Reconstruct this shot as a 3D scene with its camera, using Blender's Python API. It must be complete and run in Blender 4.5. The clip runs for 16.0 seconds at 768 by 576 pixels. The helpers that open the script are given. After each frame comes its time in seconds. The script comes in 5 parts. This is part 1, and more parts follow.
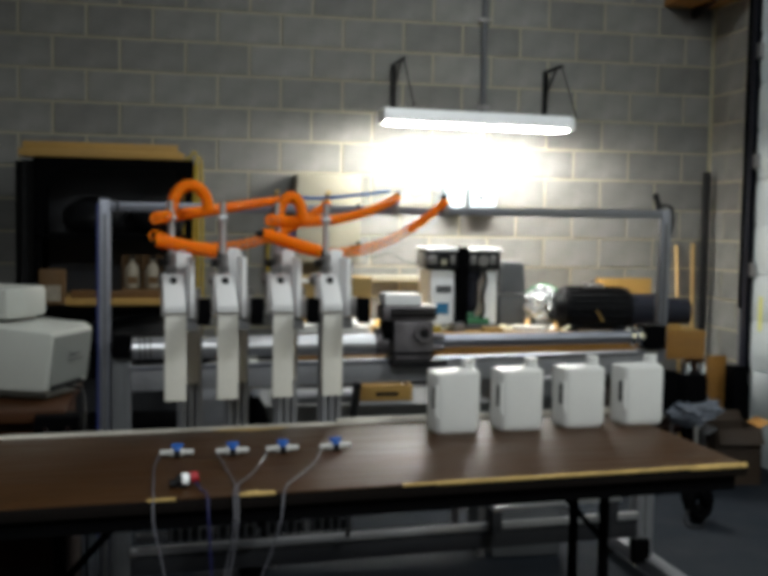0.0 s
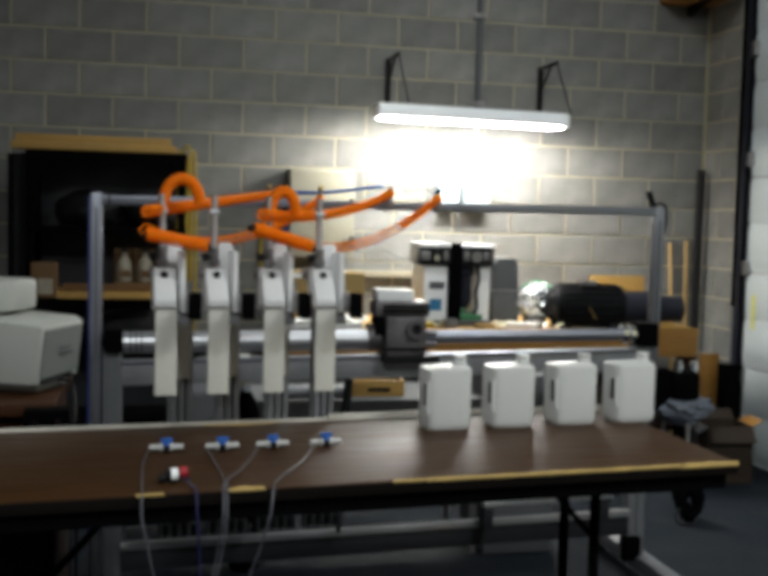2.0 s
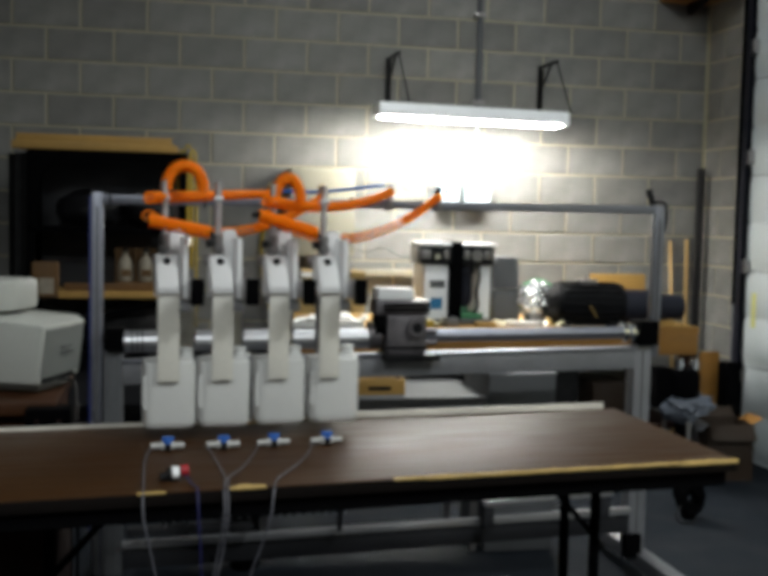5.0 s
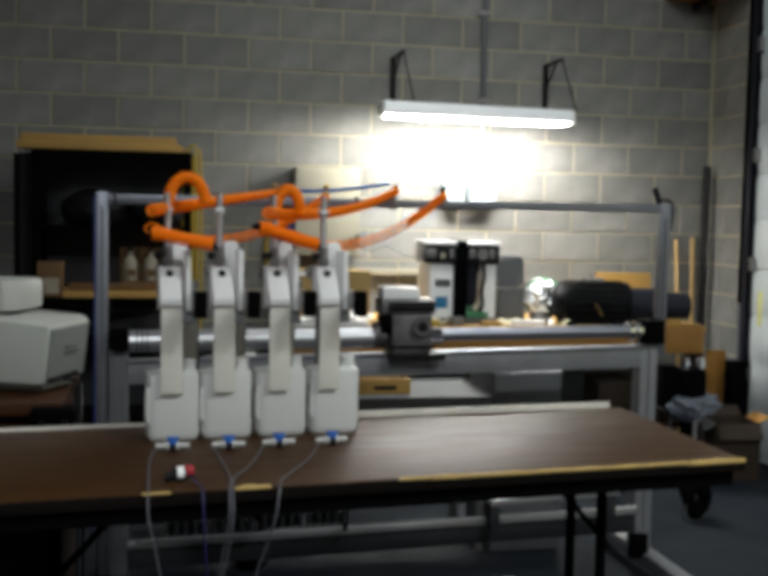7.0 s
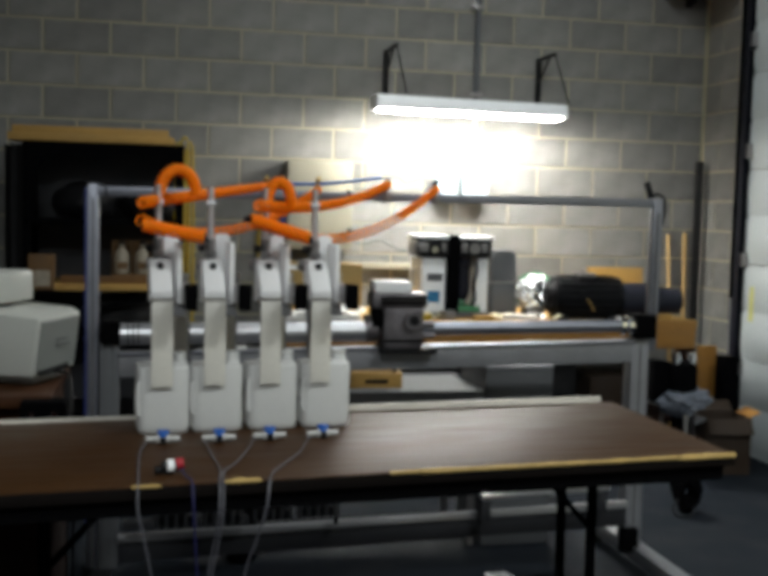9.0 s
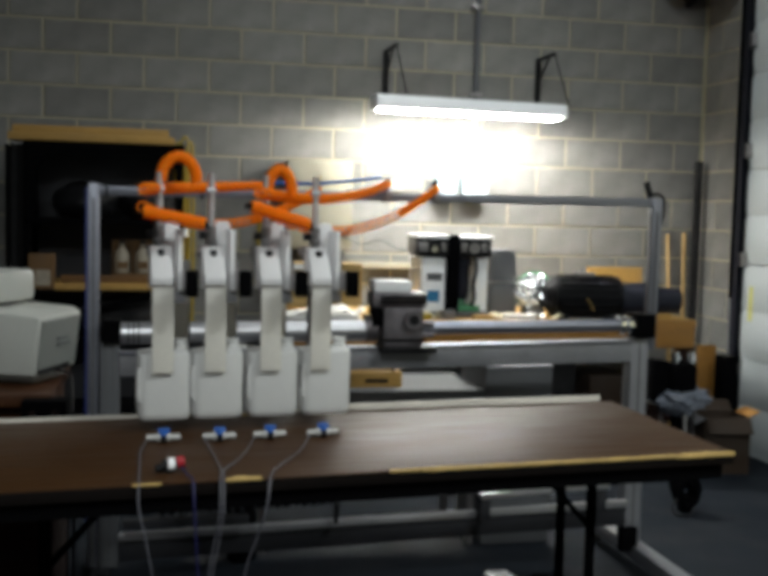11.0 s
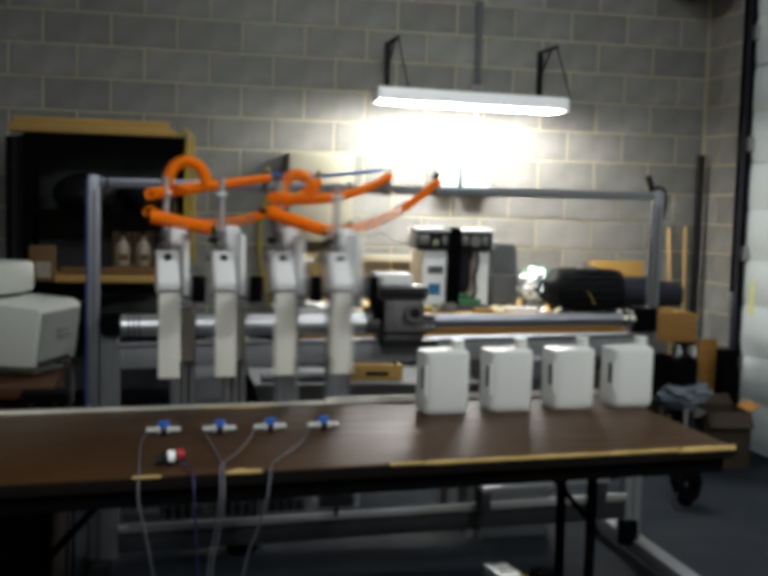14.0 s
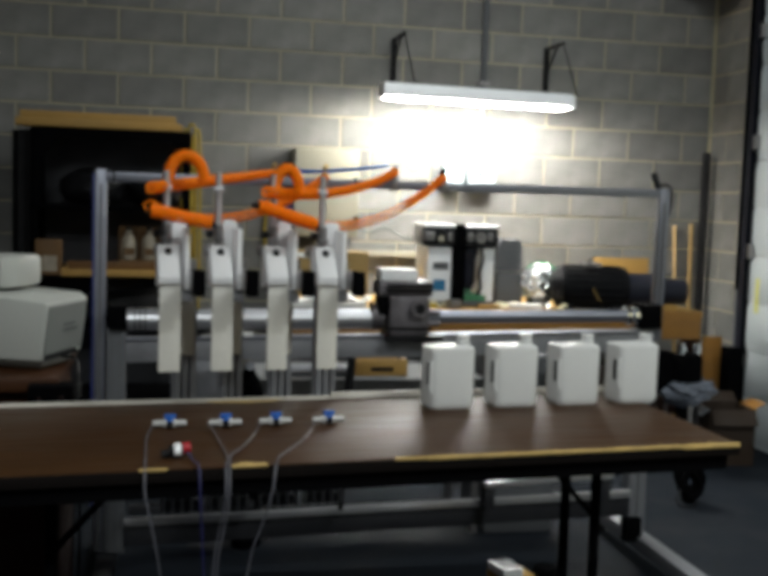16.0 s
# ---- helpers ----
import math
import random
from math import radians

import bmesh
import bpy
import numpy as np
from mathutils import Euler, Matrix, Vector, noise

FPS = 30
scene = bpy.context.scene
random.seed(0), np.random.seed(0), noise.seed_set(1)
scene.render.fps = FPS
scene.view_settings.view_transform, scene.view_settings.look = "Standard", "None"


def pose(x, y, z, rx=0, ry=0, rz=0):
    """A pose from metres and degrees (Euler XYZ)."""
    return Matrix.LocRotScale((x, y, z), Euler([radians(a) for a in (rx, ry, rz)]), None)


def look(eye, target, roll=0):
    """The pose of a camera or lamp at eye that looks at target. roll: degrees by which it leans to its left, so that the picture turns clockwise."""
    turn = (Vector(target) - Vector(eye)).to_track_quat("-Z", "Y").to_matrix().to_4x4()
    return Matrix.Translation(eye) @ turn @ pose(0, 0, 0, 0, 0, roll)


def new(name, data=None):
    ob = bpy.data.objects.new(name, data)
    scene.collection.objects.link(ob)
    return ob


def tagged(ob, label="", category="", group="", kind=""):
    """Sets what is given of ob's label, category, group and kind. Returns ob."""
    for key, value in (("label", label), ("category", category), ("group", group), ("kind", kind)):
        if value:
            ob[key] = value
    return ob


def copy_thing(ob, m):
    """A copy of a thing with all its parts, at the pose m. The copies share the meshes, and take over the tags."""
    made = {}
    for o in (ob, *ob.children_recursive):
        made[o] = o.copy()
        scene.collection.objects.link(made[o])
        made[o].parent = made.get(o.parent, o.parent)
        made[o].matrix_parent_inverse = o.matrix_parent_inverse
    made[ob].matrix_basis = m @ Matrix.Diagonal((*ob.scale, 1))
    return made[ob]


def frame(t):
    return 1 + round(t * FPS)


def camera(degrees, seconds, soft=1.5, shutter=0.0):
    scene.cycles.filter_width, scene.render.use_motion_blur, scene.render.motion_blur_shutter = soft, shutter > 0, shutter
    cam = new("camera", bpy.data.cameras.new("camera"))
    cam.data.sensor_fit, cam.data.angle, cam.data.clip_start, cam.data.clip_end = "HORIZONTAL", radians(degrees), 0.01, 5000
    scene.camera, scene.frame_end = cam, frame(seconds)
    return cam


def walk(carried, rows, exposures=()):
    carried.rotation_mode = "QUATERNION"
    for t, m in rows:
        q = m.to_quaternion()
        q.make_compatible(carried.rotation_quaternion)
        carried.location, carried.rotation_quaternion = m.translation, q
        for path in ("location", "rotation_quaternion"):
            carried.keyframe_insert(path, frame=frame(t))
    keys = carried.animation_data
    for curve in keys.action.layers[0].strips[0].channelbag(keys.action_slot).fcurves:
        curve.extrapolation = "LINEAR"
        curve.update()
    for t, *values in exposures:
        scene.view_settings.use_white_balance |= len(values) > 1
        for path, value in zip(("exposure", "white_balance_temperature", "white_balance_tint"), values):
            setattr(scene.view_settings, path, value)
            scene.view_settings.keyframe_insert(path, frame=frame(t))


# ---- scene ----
cam = camera(40.06, 16.0, soft=5.6, shutter=1.0)


def aim(t, x, y, z, yaw, pitch, roll):
    """A row of the path: yaw to the right of the wall's normal, pitch up, roll, in degrees."""
    a, b = radians(yaw), radians(pitch)
    eye = Vector((x, y, z))
    return t, look(eye, eye + Vector((math.sin(a) * math.cos(b), math.cos(a) * math.cos(b), math.sin(b))), roll)


PATH = [
    (0.0, -3.7993, -6.9077, 1.5213, 11.831, -3.639, 0.946),
    (0.5, -3.7973, -6.9091, 1.5228, 12.025, -3.626, 1.161),
    (1.0, -3.7967, -6.9036, 1.5225, 12.04, -3.903, 1.472),
    (1.5, -3.7933, -6.9019, 1.522, 12.102, -3.907, 1.454),
    (2.0, -3.7917, -6.8976, 1.5205, 12.166, -3.87, 1.405),
    (2.5, -3.7917, -6.8994, 1.5201, 12.294, -3.999, 1.487),
    (3.0, -3.7885, -6.9014, 1.5209, 12.391, -3.979, 1.391),
    (3.5, -3.7903, -6.907, 1.5199, 12.434, -3.935, 1.389),
    (6.0, -3.7914, -6.9029, 1.521, 11.798, -3.971, 1.135),
    (6.5, -3.7912, -6.9009, 1.5217, 11.722, -4.041, 1.085),
    (7.0, -3.7897, -6.8959, 1.5201, 11.837, -3.987, 1.15),
    (7.5, -3.7871, -6.8912, 1.5209, 12.048, -4.159, 1.413),
    (8.0, -3.7852, -6.8876, 1.5182, 12.303, -4.279, 0.954),
    (8.5, -3.7848, -6.8891, 1.5181, 12.336, -4.24, 1.267),
    (9.0, -3.7857, -6.8915, 1.5176, 12.249, -4.29, 1.4),
    (11.5, -3.7883, -6.9009, 1.5166, 12.28, -4.302, 1.431),
    (12.0, -3.787, -6.8999, 1.5166, 12.364, -4.336, 1.535),
    (12.5, -3.7883, -6.8992, 1.5164, 12.274, -4.452, 1.744),
    (13.0, -3.7862, -6.899, 1.5151, 12.475, -4.364, 1.669),
    (13.5, -3.7855, -6.895, 1.514, 12.308, -4.546, 1.644),
    (14.0, -3.7864, -6.8928, 1.5152, 12.227, -4.676, 1.571),
    (14.5, -3.7897, -6.8879, 1.5136, 12.029, -4.86, 1.872),
    (15.0, -3.7894, -6.8882, 1.514, 11.842, -4.817, 1.736),
    (15.5, -3.7913, -6.8959, 1.5141, 12.031, -4.858, 1.897),
    (16.0, -3.7917, -6.8998, 1.5138, 11.987, -4.9, 1.887),
]
walk(cam, [aim(*row) for row in PATH])

# ---- light ----
world = bpy.data.worlds.new("world")
scene.world = world
world.use_nodes = True
world.node_tree.nodes["Background"].inputs[0].default_value = (0.5, 0.6, 0.75, 1)
world.node_tree.nodes["Background"].inputs[1].default_value = 0.3
scene.view_settings.exposure = 0.0


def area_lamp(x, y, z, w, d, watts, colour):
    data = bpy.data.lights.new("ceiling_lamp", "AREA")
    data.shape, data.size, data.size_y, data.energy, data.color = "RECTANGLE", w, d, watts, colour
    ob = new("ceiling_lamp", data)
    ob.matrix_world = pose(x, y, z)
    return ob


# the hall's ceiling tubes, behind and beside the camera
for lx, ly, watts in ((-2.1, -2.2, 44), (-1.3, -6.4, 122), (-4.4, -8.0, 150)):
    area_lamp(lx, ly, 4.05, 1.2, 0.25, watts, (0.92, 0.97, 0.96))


# ---- materials ----
def mat(name, col, rough=0.5, metal=0.0, var=0.15, scale=6.0, bump=0.1, fine=90.0, spec=0.5, rand=0.0,
        stretch=(1, 1, 1), stain=None, stain_at=0.62, coat=0.0, through_light=0.0):
    """A surface with variation at two scales, fine relief, and stains of another colour if given."""
    m = bpy.data.materials.new(name)
    m.use_nodes = True
    nt = m.node_tree
    n, ln = nt.nodes, nt.links
    p = n["Principled BSDF"]
    co = n.new("ShaderNodeTexCoord")
    mp = n.new("ShaderNodeMapping")
    mp.inputs["Scale"].default_value = stretch
    ln.new(co.outputs["Object"], mp.inputs[0])
    big, small = n.new("ShaderNodeTexNoise"), n.new("ShaderNodeTexNoise")
    big.inputs["Scale"].default_value, big.inputs["Detail"].default_value = scale, 5
    small.inputs["Scale"].default_value, small.inputs["Detail"].default_value = fine, 4
    for k in (big, small):
        ln.new(mp.outputs[0], k.inputs["Vector"])
    add = n.new("ShaderNodeMath")
    add.operation = "ADD"
    ln.new(big.outputs[0], add.inputs[0])
    ln.new(small.outputs[0], add.inputs[1])
    rng = n.new("ShaderNodeMapRange")
    rng.inputs[1].default_value, rng.inputs[2].default_value = 0.6, 1.4
    rng.inputs[3].default_value, rng.inputs[4].default_value = 1 - var, 1 + var
    ln.new(add.outputs[0], rng.inputs[0])
    last = rng.outputs[0]
    if rand:
        info = n.new("ShaderNodeObjectInfo")
        r2 = n.new("ShaderNodeMapRange")
        r2.inputs[3].default_value, r2.inputs[4].default_value = 1 - rand, 1 + rand
        ln.new(info.outputs["Random"], r2.inputs[0])
        mul = n.new("ShaderNodeMath")
        mul.operation = "MULTIPLY"
        ln.new(last, mul.inputs[0])
        ln.new(r2.outputs[0], mul.inputs[1])
        last = mul.outputs[0]
    tint = n.new("ShaderNodeVectorMath")
    tint.operation = "SCALE"
    tint.inputs[0].default_value = col
    ln.new(last, tint.inputs["Scale"])
    colour = tint.outputs[0]
    if stain:
        ramp = n.new("ShaderNodeMapRange")
        ramp.inputs[1].default_value, ramp.inputs[2].default_value = stain_at, stain_at + 0.06
        ln.new(big.outputs[0], ramp.inputs[0])
        mix = n.new("ShaderNodeMix")
        mix.data_type = "RGBA"
        ln.new(ramp.outputs[0], mix.inputs[0])
        ln.new(colour, mix.inputs[6])
        mix.inputs[7].default_value = (*stain, 1)
        colour = mix.outputs[2]
    ln.new(colour, p.inputs["Base Color"])
    rr = n.new("ShaderNodeMapRange")
    rr.inputs[1].default_value, rr.inputs[2].default_value = 0.3, 0.7
    rr.inputs[3].default_value, rr.inputs[4].default_value = max(0.03, rough * 0.8), min(1, rough * 1.2)
    ln.new(big.outputs[0], rr.inputs[0])
    ln.new(rr.outputs[0], p.inputs["Roughness"])
    p.inputs["Metallic"].default_value = metal
    p.inputs["Specular IOR Level"].default_value = spec
    p.inputs["Coat Weight"].default_value = coat
    if bump:
        b = n.new("ShaderNodeBump")
        b.inputs["Strength"].default_value, b.inputs["Distance"].default_value = bump, 0.003
        ln.new(small.outputs[0], b.inputs["Height"])
        ln.new(b.outputs[0], p.inputs["Normal"])
    if through_light:
        tr, mx = n.new("ShaderNodeBsdfTranslucent"), n.new("ShaderNodeMixShader")
        ln.new(colour, tr.inputs["Color"])
        mx.inputs[0].default_value = through_light
        ln.new(p.outputs[0], mx.inputs[1])
        ln.new(tr.outputs[0], mx.inputs[2])
        ln.new(mx.outputs[0], n["Material Output"].inputs["Surface"])
    return m


def glow(name, col, strength):
    m = bpy.data.materials.new(name)
    m.use_nodes = True
    p = m.node_tree.nodes["Principled BSDF"]
    p.inputs["Base Color"].default_value = (0.8, 0.8, 0.8, 1)
    p.inputs["Emission Color"].default_value = (*col, 1)
    p.inputs["Emission Strength"].default_value = strength
    return m


BLOCK = mat("concrete_block", (0.198, 0.195, 0.186), 0.9, var=0.36, scale=7, bump=0.6, fine=160, rand=0.15, spec=0.2)
MORTAR = mat("mortar", (0.40, 0.37, 0.26), 0.95, var=0.15, bump=0.5, fine=120, spec=0.2)
PAINT_DARK = mat("soffit", (0.15, 0.15, 0.15), 0.9, var=0.1)
# far darker than concrete: the shade under the table is put into this colour
CONCRETE = mat("shade_dark_concrete", (0.0065, 0.0095, 0.0145), 0.8, var=0.25, scale=1.5, bump=0.15, fine=60, spec=0.15, stain=(0.014, 0.015, 0.017), stain_at=0.6)
DOORWHITE = mat("door_paint", (0.52, 0.57, 0.585), 0.5, var=0.08, scale=2, bump=0.05)
ALU = mat("aluminium", (0.22, 0.23, 0.27), 0.4, 0.8, var=0.08, scale=12, bump=0.05, stretch=(1, 1, 8))
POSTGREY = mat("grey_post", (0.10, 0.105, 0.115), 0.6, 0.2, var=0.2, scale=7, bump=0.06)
# near-black metal, with the shade of low and hidden places put into its colour
SHADEMETAL = mat("shade_dark_metal", (0.011, 0.012, 0.016), 0.65, 0.1, var=0.2, scale=7, bump=0.06)
BRUSHED = mat("brushed_tube", (0.60, 0.61, 0.64), 0.42, 0.95, var=0.06, scale=14, bump=0.04, stretch=(0.3, 6, 6))
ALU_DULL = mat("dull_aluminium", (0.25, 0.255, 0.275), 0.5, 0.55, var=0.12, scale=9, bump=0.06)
CAST = mat("cast_metal", (0.15, 0.14, 0.15), 0.45, 0.7, var=0.3, scale=20, bump=0.3)
CHROME = mat("chrome", (0.85, 0.86, 0.88), 0.12, 1.0, var=0.05, bump=0.02)
ZINC = mat("grey_sheet_paint", (0.17, 0.175, 0.18), 0.75, 0.0, var=0.2, scale=9, bump=0.06, spec=0.15)
STEEL = mat("steel", (0.3, 0.29, 0.29), 0.35, 0.9, var=0.15)
UHMW = mat("white_plastic", (0.81, 0.795, 0.745), 0.45, var=0.06, scale=5, bump=0.05, through_light=0.38)
BRACKETMAT = mat("bracket_plastic", (0.92, 0.92, 0.93), 0.4, var=0.03, scale=8, bump=0.04, through_light=0.4)
VALVEMAT = mat("dull_white_plastic", (0.42, 0.42, 0.41), 0.5, var=0.15, scale=20)
BRIGHT = mat("bright_white_plastic", (0.9, 0.91, 0.93), 0.35, var=0.03, bump=0.03)
JUGMAT = mat("jug_plastic", (0.74, 0.745, 0.74), 0.38, var=0.03, scale=8, bump=0.06, through_light=0.35)
BLACK = mat("black_plastic", (0.005, 0.005, 0.006), 0.55, var=0.3, spec=0.2)
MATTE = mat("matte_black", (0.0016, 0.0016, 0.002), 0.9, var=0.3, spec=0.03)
BLACKMET = mat("black_metal", (0.004, 0.004, 0.005), 0.5, 0.0, var=0.3, spec=0.12)
ORANGE = mat("orange_hose", (1.0, 0.30, 0.003), 0.45, var=0.1, bump=0.03, spec=0.25, through_light=0.42)
LAMINATE = mat("walnut_laminate", (0.041, 0.018, 0.0058), 0.47, var=0.4, scale=7, bump=0.03, fine=50, stretch=(0.6, 8, 8), spec=0.12)
WORN = mat("worn_board_edge", (0.44, 0.30, 0.10), 0.8, var=0.3, scale=14, bump=0.4, fine=80)
EDGE = mat("pale_edge_band", (0.58, 0.55, 0.49), 0.5, var=0.2, scale=5, stretch=(1, 6, 6))
DARKEDGE = mat("dark_edge_band", (0.0035, 0.0024, 0.002), 0.7, var=0.3, spec=0.1)
BEIGE = mat("beige_plastic", (0.45, 0.46, 0.43), 0.45, var=0.05, scale=3, bump=0.05)
SCREEN = mat("grey_bezel", (0.19, 0.20, 0.19), 0.4, var=0.08)
GREYBOX = mat("enclosure_paint", (0.36, 0.34, 0.265), 0.5, var=0.07, scale=3)
# shaded copy of the cardboard: the dim corner is put into the colour
SHADECARD = mat("shaded_cardboard", (0.024, 0.013, 0.006), 0.85, var=0.2, scale=5, bump=0.15)
TANBOX = mat("tan_carton", (0.12, 0.062, 0.02), 0.85, var=0.2, scale=7, bump=0.15)
# white dimmed to tan, with the shade inside the rack put into the colour
SHADEWHITE = mat("shaded_white", (0.30, 0.26, 0.20), 0.5, var=0.25, scale=20)
DESKWOOD = mat("desk_wood", (0.045, 0.017, 0.006), 0.5, var=0.4, scale=5, fine=40, stretch=(0.5, 6, 6), spec=0.2)
CARD = mat("cardboard", (0.27, 0.18, 0.065), 0.85, var=0.12, scale=5, bump=0.15)
BROWN = mat("brown_board", (0.25, 0.115, 0.016), 0.65, var=0.25, scale=5, fine=40, stretch=(0.5, 6, 6), bump=0.15)
PINE = mat("pine", (0.4, 0.235, 0.06), 0.65, var=0.25, scale=5, fine=40, stretch=(0.5, 6, 6), bump=0.15)
PINE_UP = mat("pine_upright", (0.48, 0.32, 0.13), 0.65, var=0.25, scale=5, fine=40, stretch=(6, 6, 0.5), bump=0.15)
PINEDARK = mat("dark_pine", (0.13, 0.06, 0.014), 0.7, var=0.3, scale=5, fine=40, stretch=(0.5, 6, 6), bump=0.15)
# red-brown wood taken almost to black, so its colour holds the under-table shade
REDWOOD = mat("shade_dark_red_wood", (0.012, 0.0025, 0.0015), 0.7, var=0.3, spec=0.15, scale=4, fine=40, stretch=(0.5, 6, 6))
YELLOW = mat("yellow_hose", (0.36, 0.255, 0.014), 0.5, var=0.15)
TEAL = mat("teal_print", (0.02, 0.16, 0.32), 0.4, var=0.15)
JBOX = mat("pale_blue_grey_plastic", (0.34, 0.41, 0.43), 0.45, var=0.08)
FOIL = mat("crumpled_foil", (0.75, 0.77, 0.78), 0.2, 0.9, var=0.15, scale=25, bump=0.3, fine=40)
BAGCLEAR = mat("cloudy_plastic_film", (0.16, 0.18, 0.22), 0.25, var=0.35, scale=18, bump=0.4, fine=45, through_light=0.3)
BLUE = mat("blue_plastic", (0.02, 0.10, 0.38), 0.35, var=0.1)
BLUETUBE = mat("dark_blue_tube", (0.012, 0.012, 0.07), 0.5, var=0.1)
BLUEBAR = mat("blue_fringe", (0.025, 0.035, 0.15), 0.4, var=0.1)
RED = mat("red_plastic", (0.32, 0.012, 0.02), 0.4, var=0.1)
CLEAR = mat("milky_tube", (0.10, 0.10, 0.12), 0.4, var=0.1, bump=0.02)
PAPER = mat("paper", (0.85, 0.85, 0.83), 0.8, var=0.04)
NAVY = mat("dark_blue_grey_paint", (0.009, 0.010, 0.018), 0.55, spec=0.25, var=0.2)
GREYPLAST = mat("grey_plastic", (0.09, 0.094, 0.10), 0.5, var=0.12)
GREEN = mat("green_paint", (0.05, 0.2, 0.09), 0.5, var=0.3)
DARKCLOTH = mat("dark_cloth", (0.004, 0.004, 0.005), 0.95, var=0.4, scale=9, bump=0.5)
TUBEGLOW = glow("fluorescent_glow", (1.0, 0.98, 0.91), 195)
FIXTURE = mat("fixture_enamel", (0.84, 0.86, 0.88), 0.4, var=0.05)


# ---- building blocks ----
def faces_of(verts):
    return list({f for v in verts for f in v.link_faces})


def box(bm, x0, x1, y0, y1, z0, z1, bevel=0.0, seg=2, m=None):
    r = bmesh.ops.create_cube(bm, size=1)
    bmesh.ops.transform(bm, verts=r["verts"], matrix=Matrix.LocRotScale(
        ((x0 + x1) / 2, (y0 + y1) / 2, (z0 + z1) / 2), None, (abs(x1 - x0), abs(y1 - y0), abs(z1 - z0))))
    if m is not None:
        bmesh.ops.transform(bm, verts=r["verts"], matrix=m)
    if bevel:
        edges = list({e for v in r["verts"] for e in v.link_edges})
        bmesh.ops.bevel(bm, geom=edges, offset=bevel, segments=seg, affect="EDGES", profile=0.6)
    return bm


def bar(bm, p, q, w, h, bevel=0.0):
    """A bar of section w x h from p to q."""
    p, q = Vector(p), Vector(q)
    d = q - p
    m = Matrix.Translation((p + q) / 2) @ d.to_track_quat("X", "Z").to_matrix().to_4x4()
    return box(bm, -d.length / 2, d.length / 2, -w / 2, w / 2, -h / 2, h / 2, bevel, 2, m) if not bevel else \
        bar_bevel(bm, d.length, w, h, bevel, m)


def bar_bevel(bm, length, w, h, bevel, m):
    t = bmesh.new()
    box(t, -length / 2, length / 2, -w / 2, w / 2, -h / 2, h / 2, bevel)
    merge(bm, t, m)
    return bm


def merge(bm, other, m=Matrix()):
    me = bpy.data.meshes.new("tmp")
    bmesh.ops.transform(other, verts=other.verts, matrix=m)
    other.to_mesh(me)
    other.free()
    bm.from_mesh(me)
    bpy.data.meshes.remove(me)
    return bm


def cyl(bm, p, q, r, r2=None, seg=20):
    p, q = Vector(p), Vector(q)
    d = q - p
    m = Matrix.Translation((p + q) / 2) @ d.to_track_quat("Z", "Y").to_matrix().to_4x4()
    bmesh.ops.create_cone(bm, cap_ends=True, segments=seg, radius1=r, radius2=r if r2 is None else r2, depth=d.length, matrix=m)
    return bm


def sweep(bm, pts, r, seg=8, cap=True):
    """A round hose along the points."""
    pts = [Vector(p) for p in pts]
    rings, side = [], None
    for i, p in enumerate(pts):
        d = (pts[min(i + 1, len(pts) - 1)] - pts[max(i - 1, 0)]).normalized()
        if side is None:
            side = d.orthogonal().normalized()
        side = (side - d * side.dot(d)).normalized()
        up = d.cross(side)
        rad = r(i / (len(pts) - 1)) if callable(r) else r
        rings.append([bm.verts.new(p + (side * math.cos(a) + up * math.sin(a)) * rad)
                      for a in (2 * math.pi * k / seg for k in range(seg))])
    for a, b in zip(rings, rings[1:]):
        for k in range(seg):
            bm.faces.new((a[k], a[(k + 1) % seg], b[(k + 1) % seg], b[k]))
    if cap:
        bm.faces.new(rings[0][::-1])
        bm.faces.new(rings[-1])
    return bm


def spline(pts, steps=8):
    """Smooth points through the given ones (Catmull-Rom)."""
    P = [Vector(p) for p in pts]
    P = [P[0] * 2 - P[1]] + P + [P[-1] * 2 - P[-2]]
    out = []
    for i in range(1, len(P) - 2):
        a, b, c, d = P[i - 1:i + 3]
        for k in range(steps):
            t = k / steps
            out.append(0.5 * ((2 * b) + (c - a) * t + (2 * a - 5 * b + 4 * c - d) * t * t + (3 * b - a - 3 * c + d) * t ** 3))
    return out + [P[-2]]


def lathe(bm, prof, seg=24, m=Matrix()):
    rows = [[bm.verts.new(m @ Vector((r * math.cos(a), r * math.sin(a), z))) for a in (2 * math.pi * k / seg for k in range(seg))]
            for r, z in prof]
    for a, b in zip(rows, rows[1:]):
        for k in range(seg):
            bm.faces.new((a[k], a[(k + 1) % seg], b[(k + 1) % seg], b[k]))
    bm.faces.new(rows[0][::-1])
    bm.faces.new(rows[-1])
    return bm


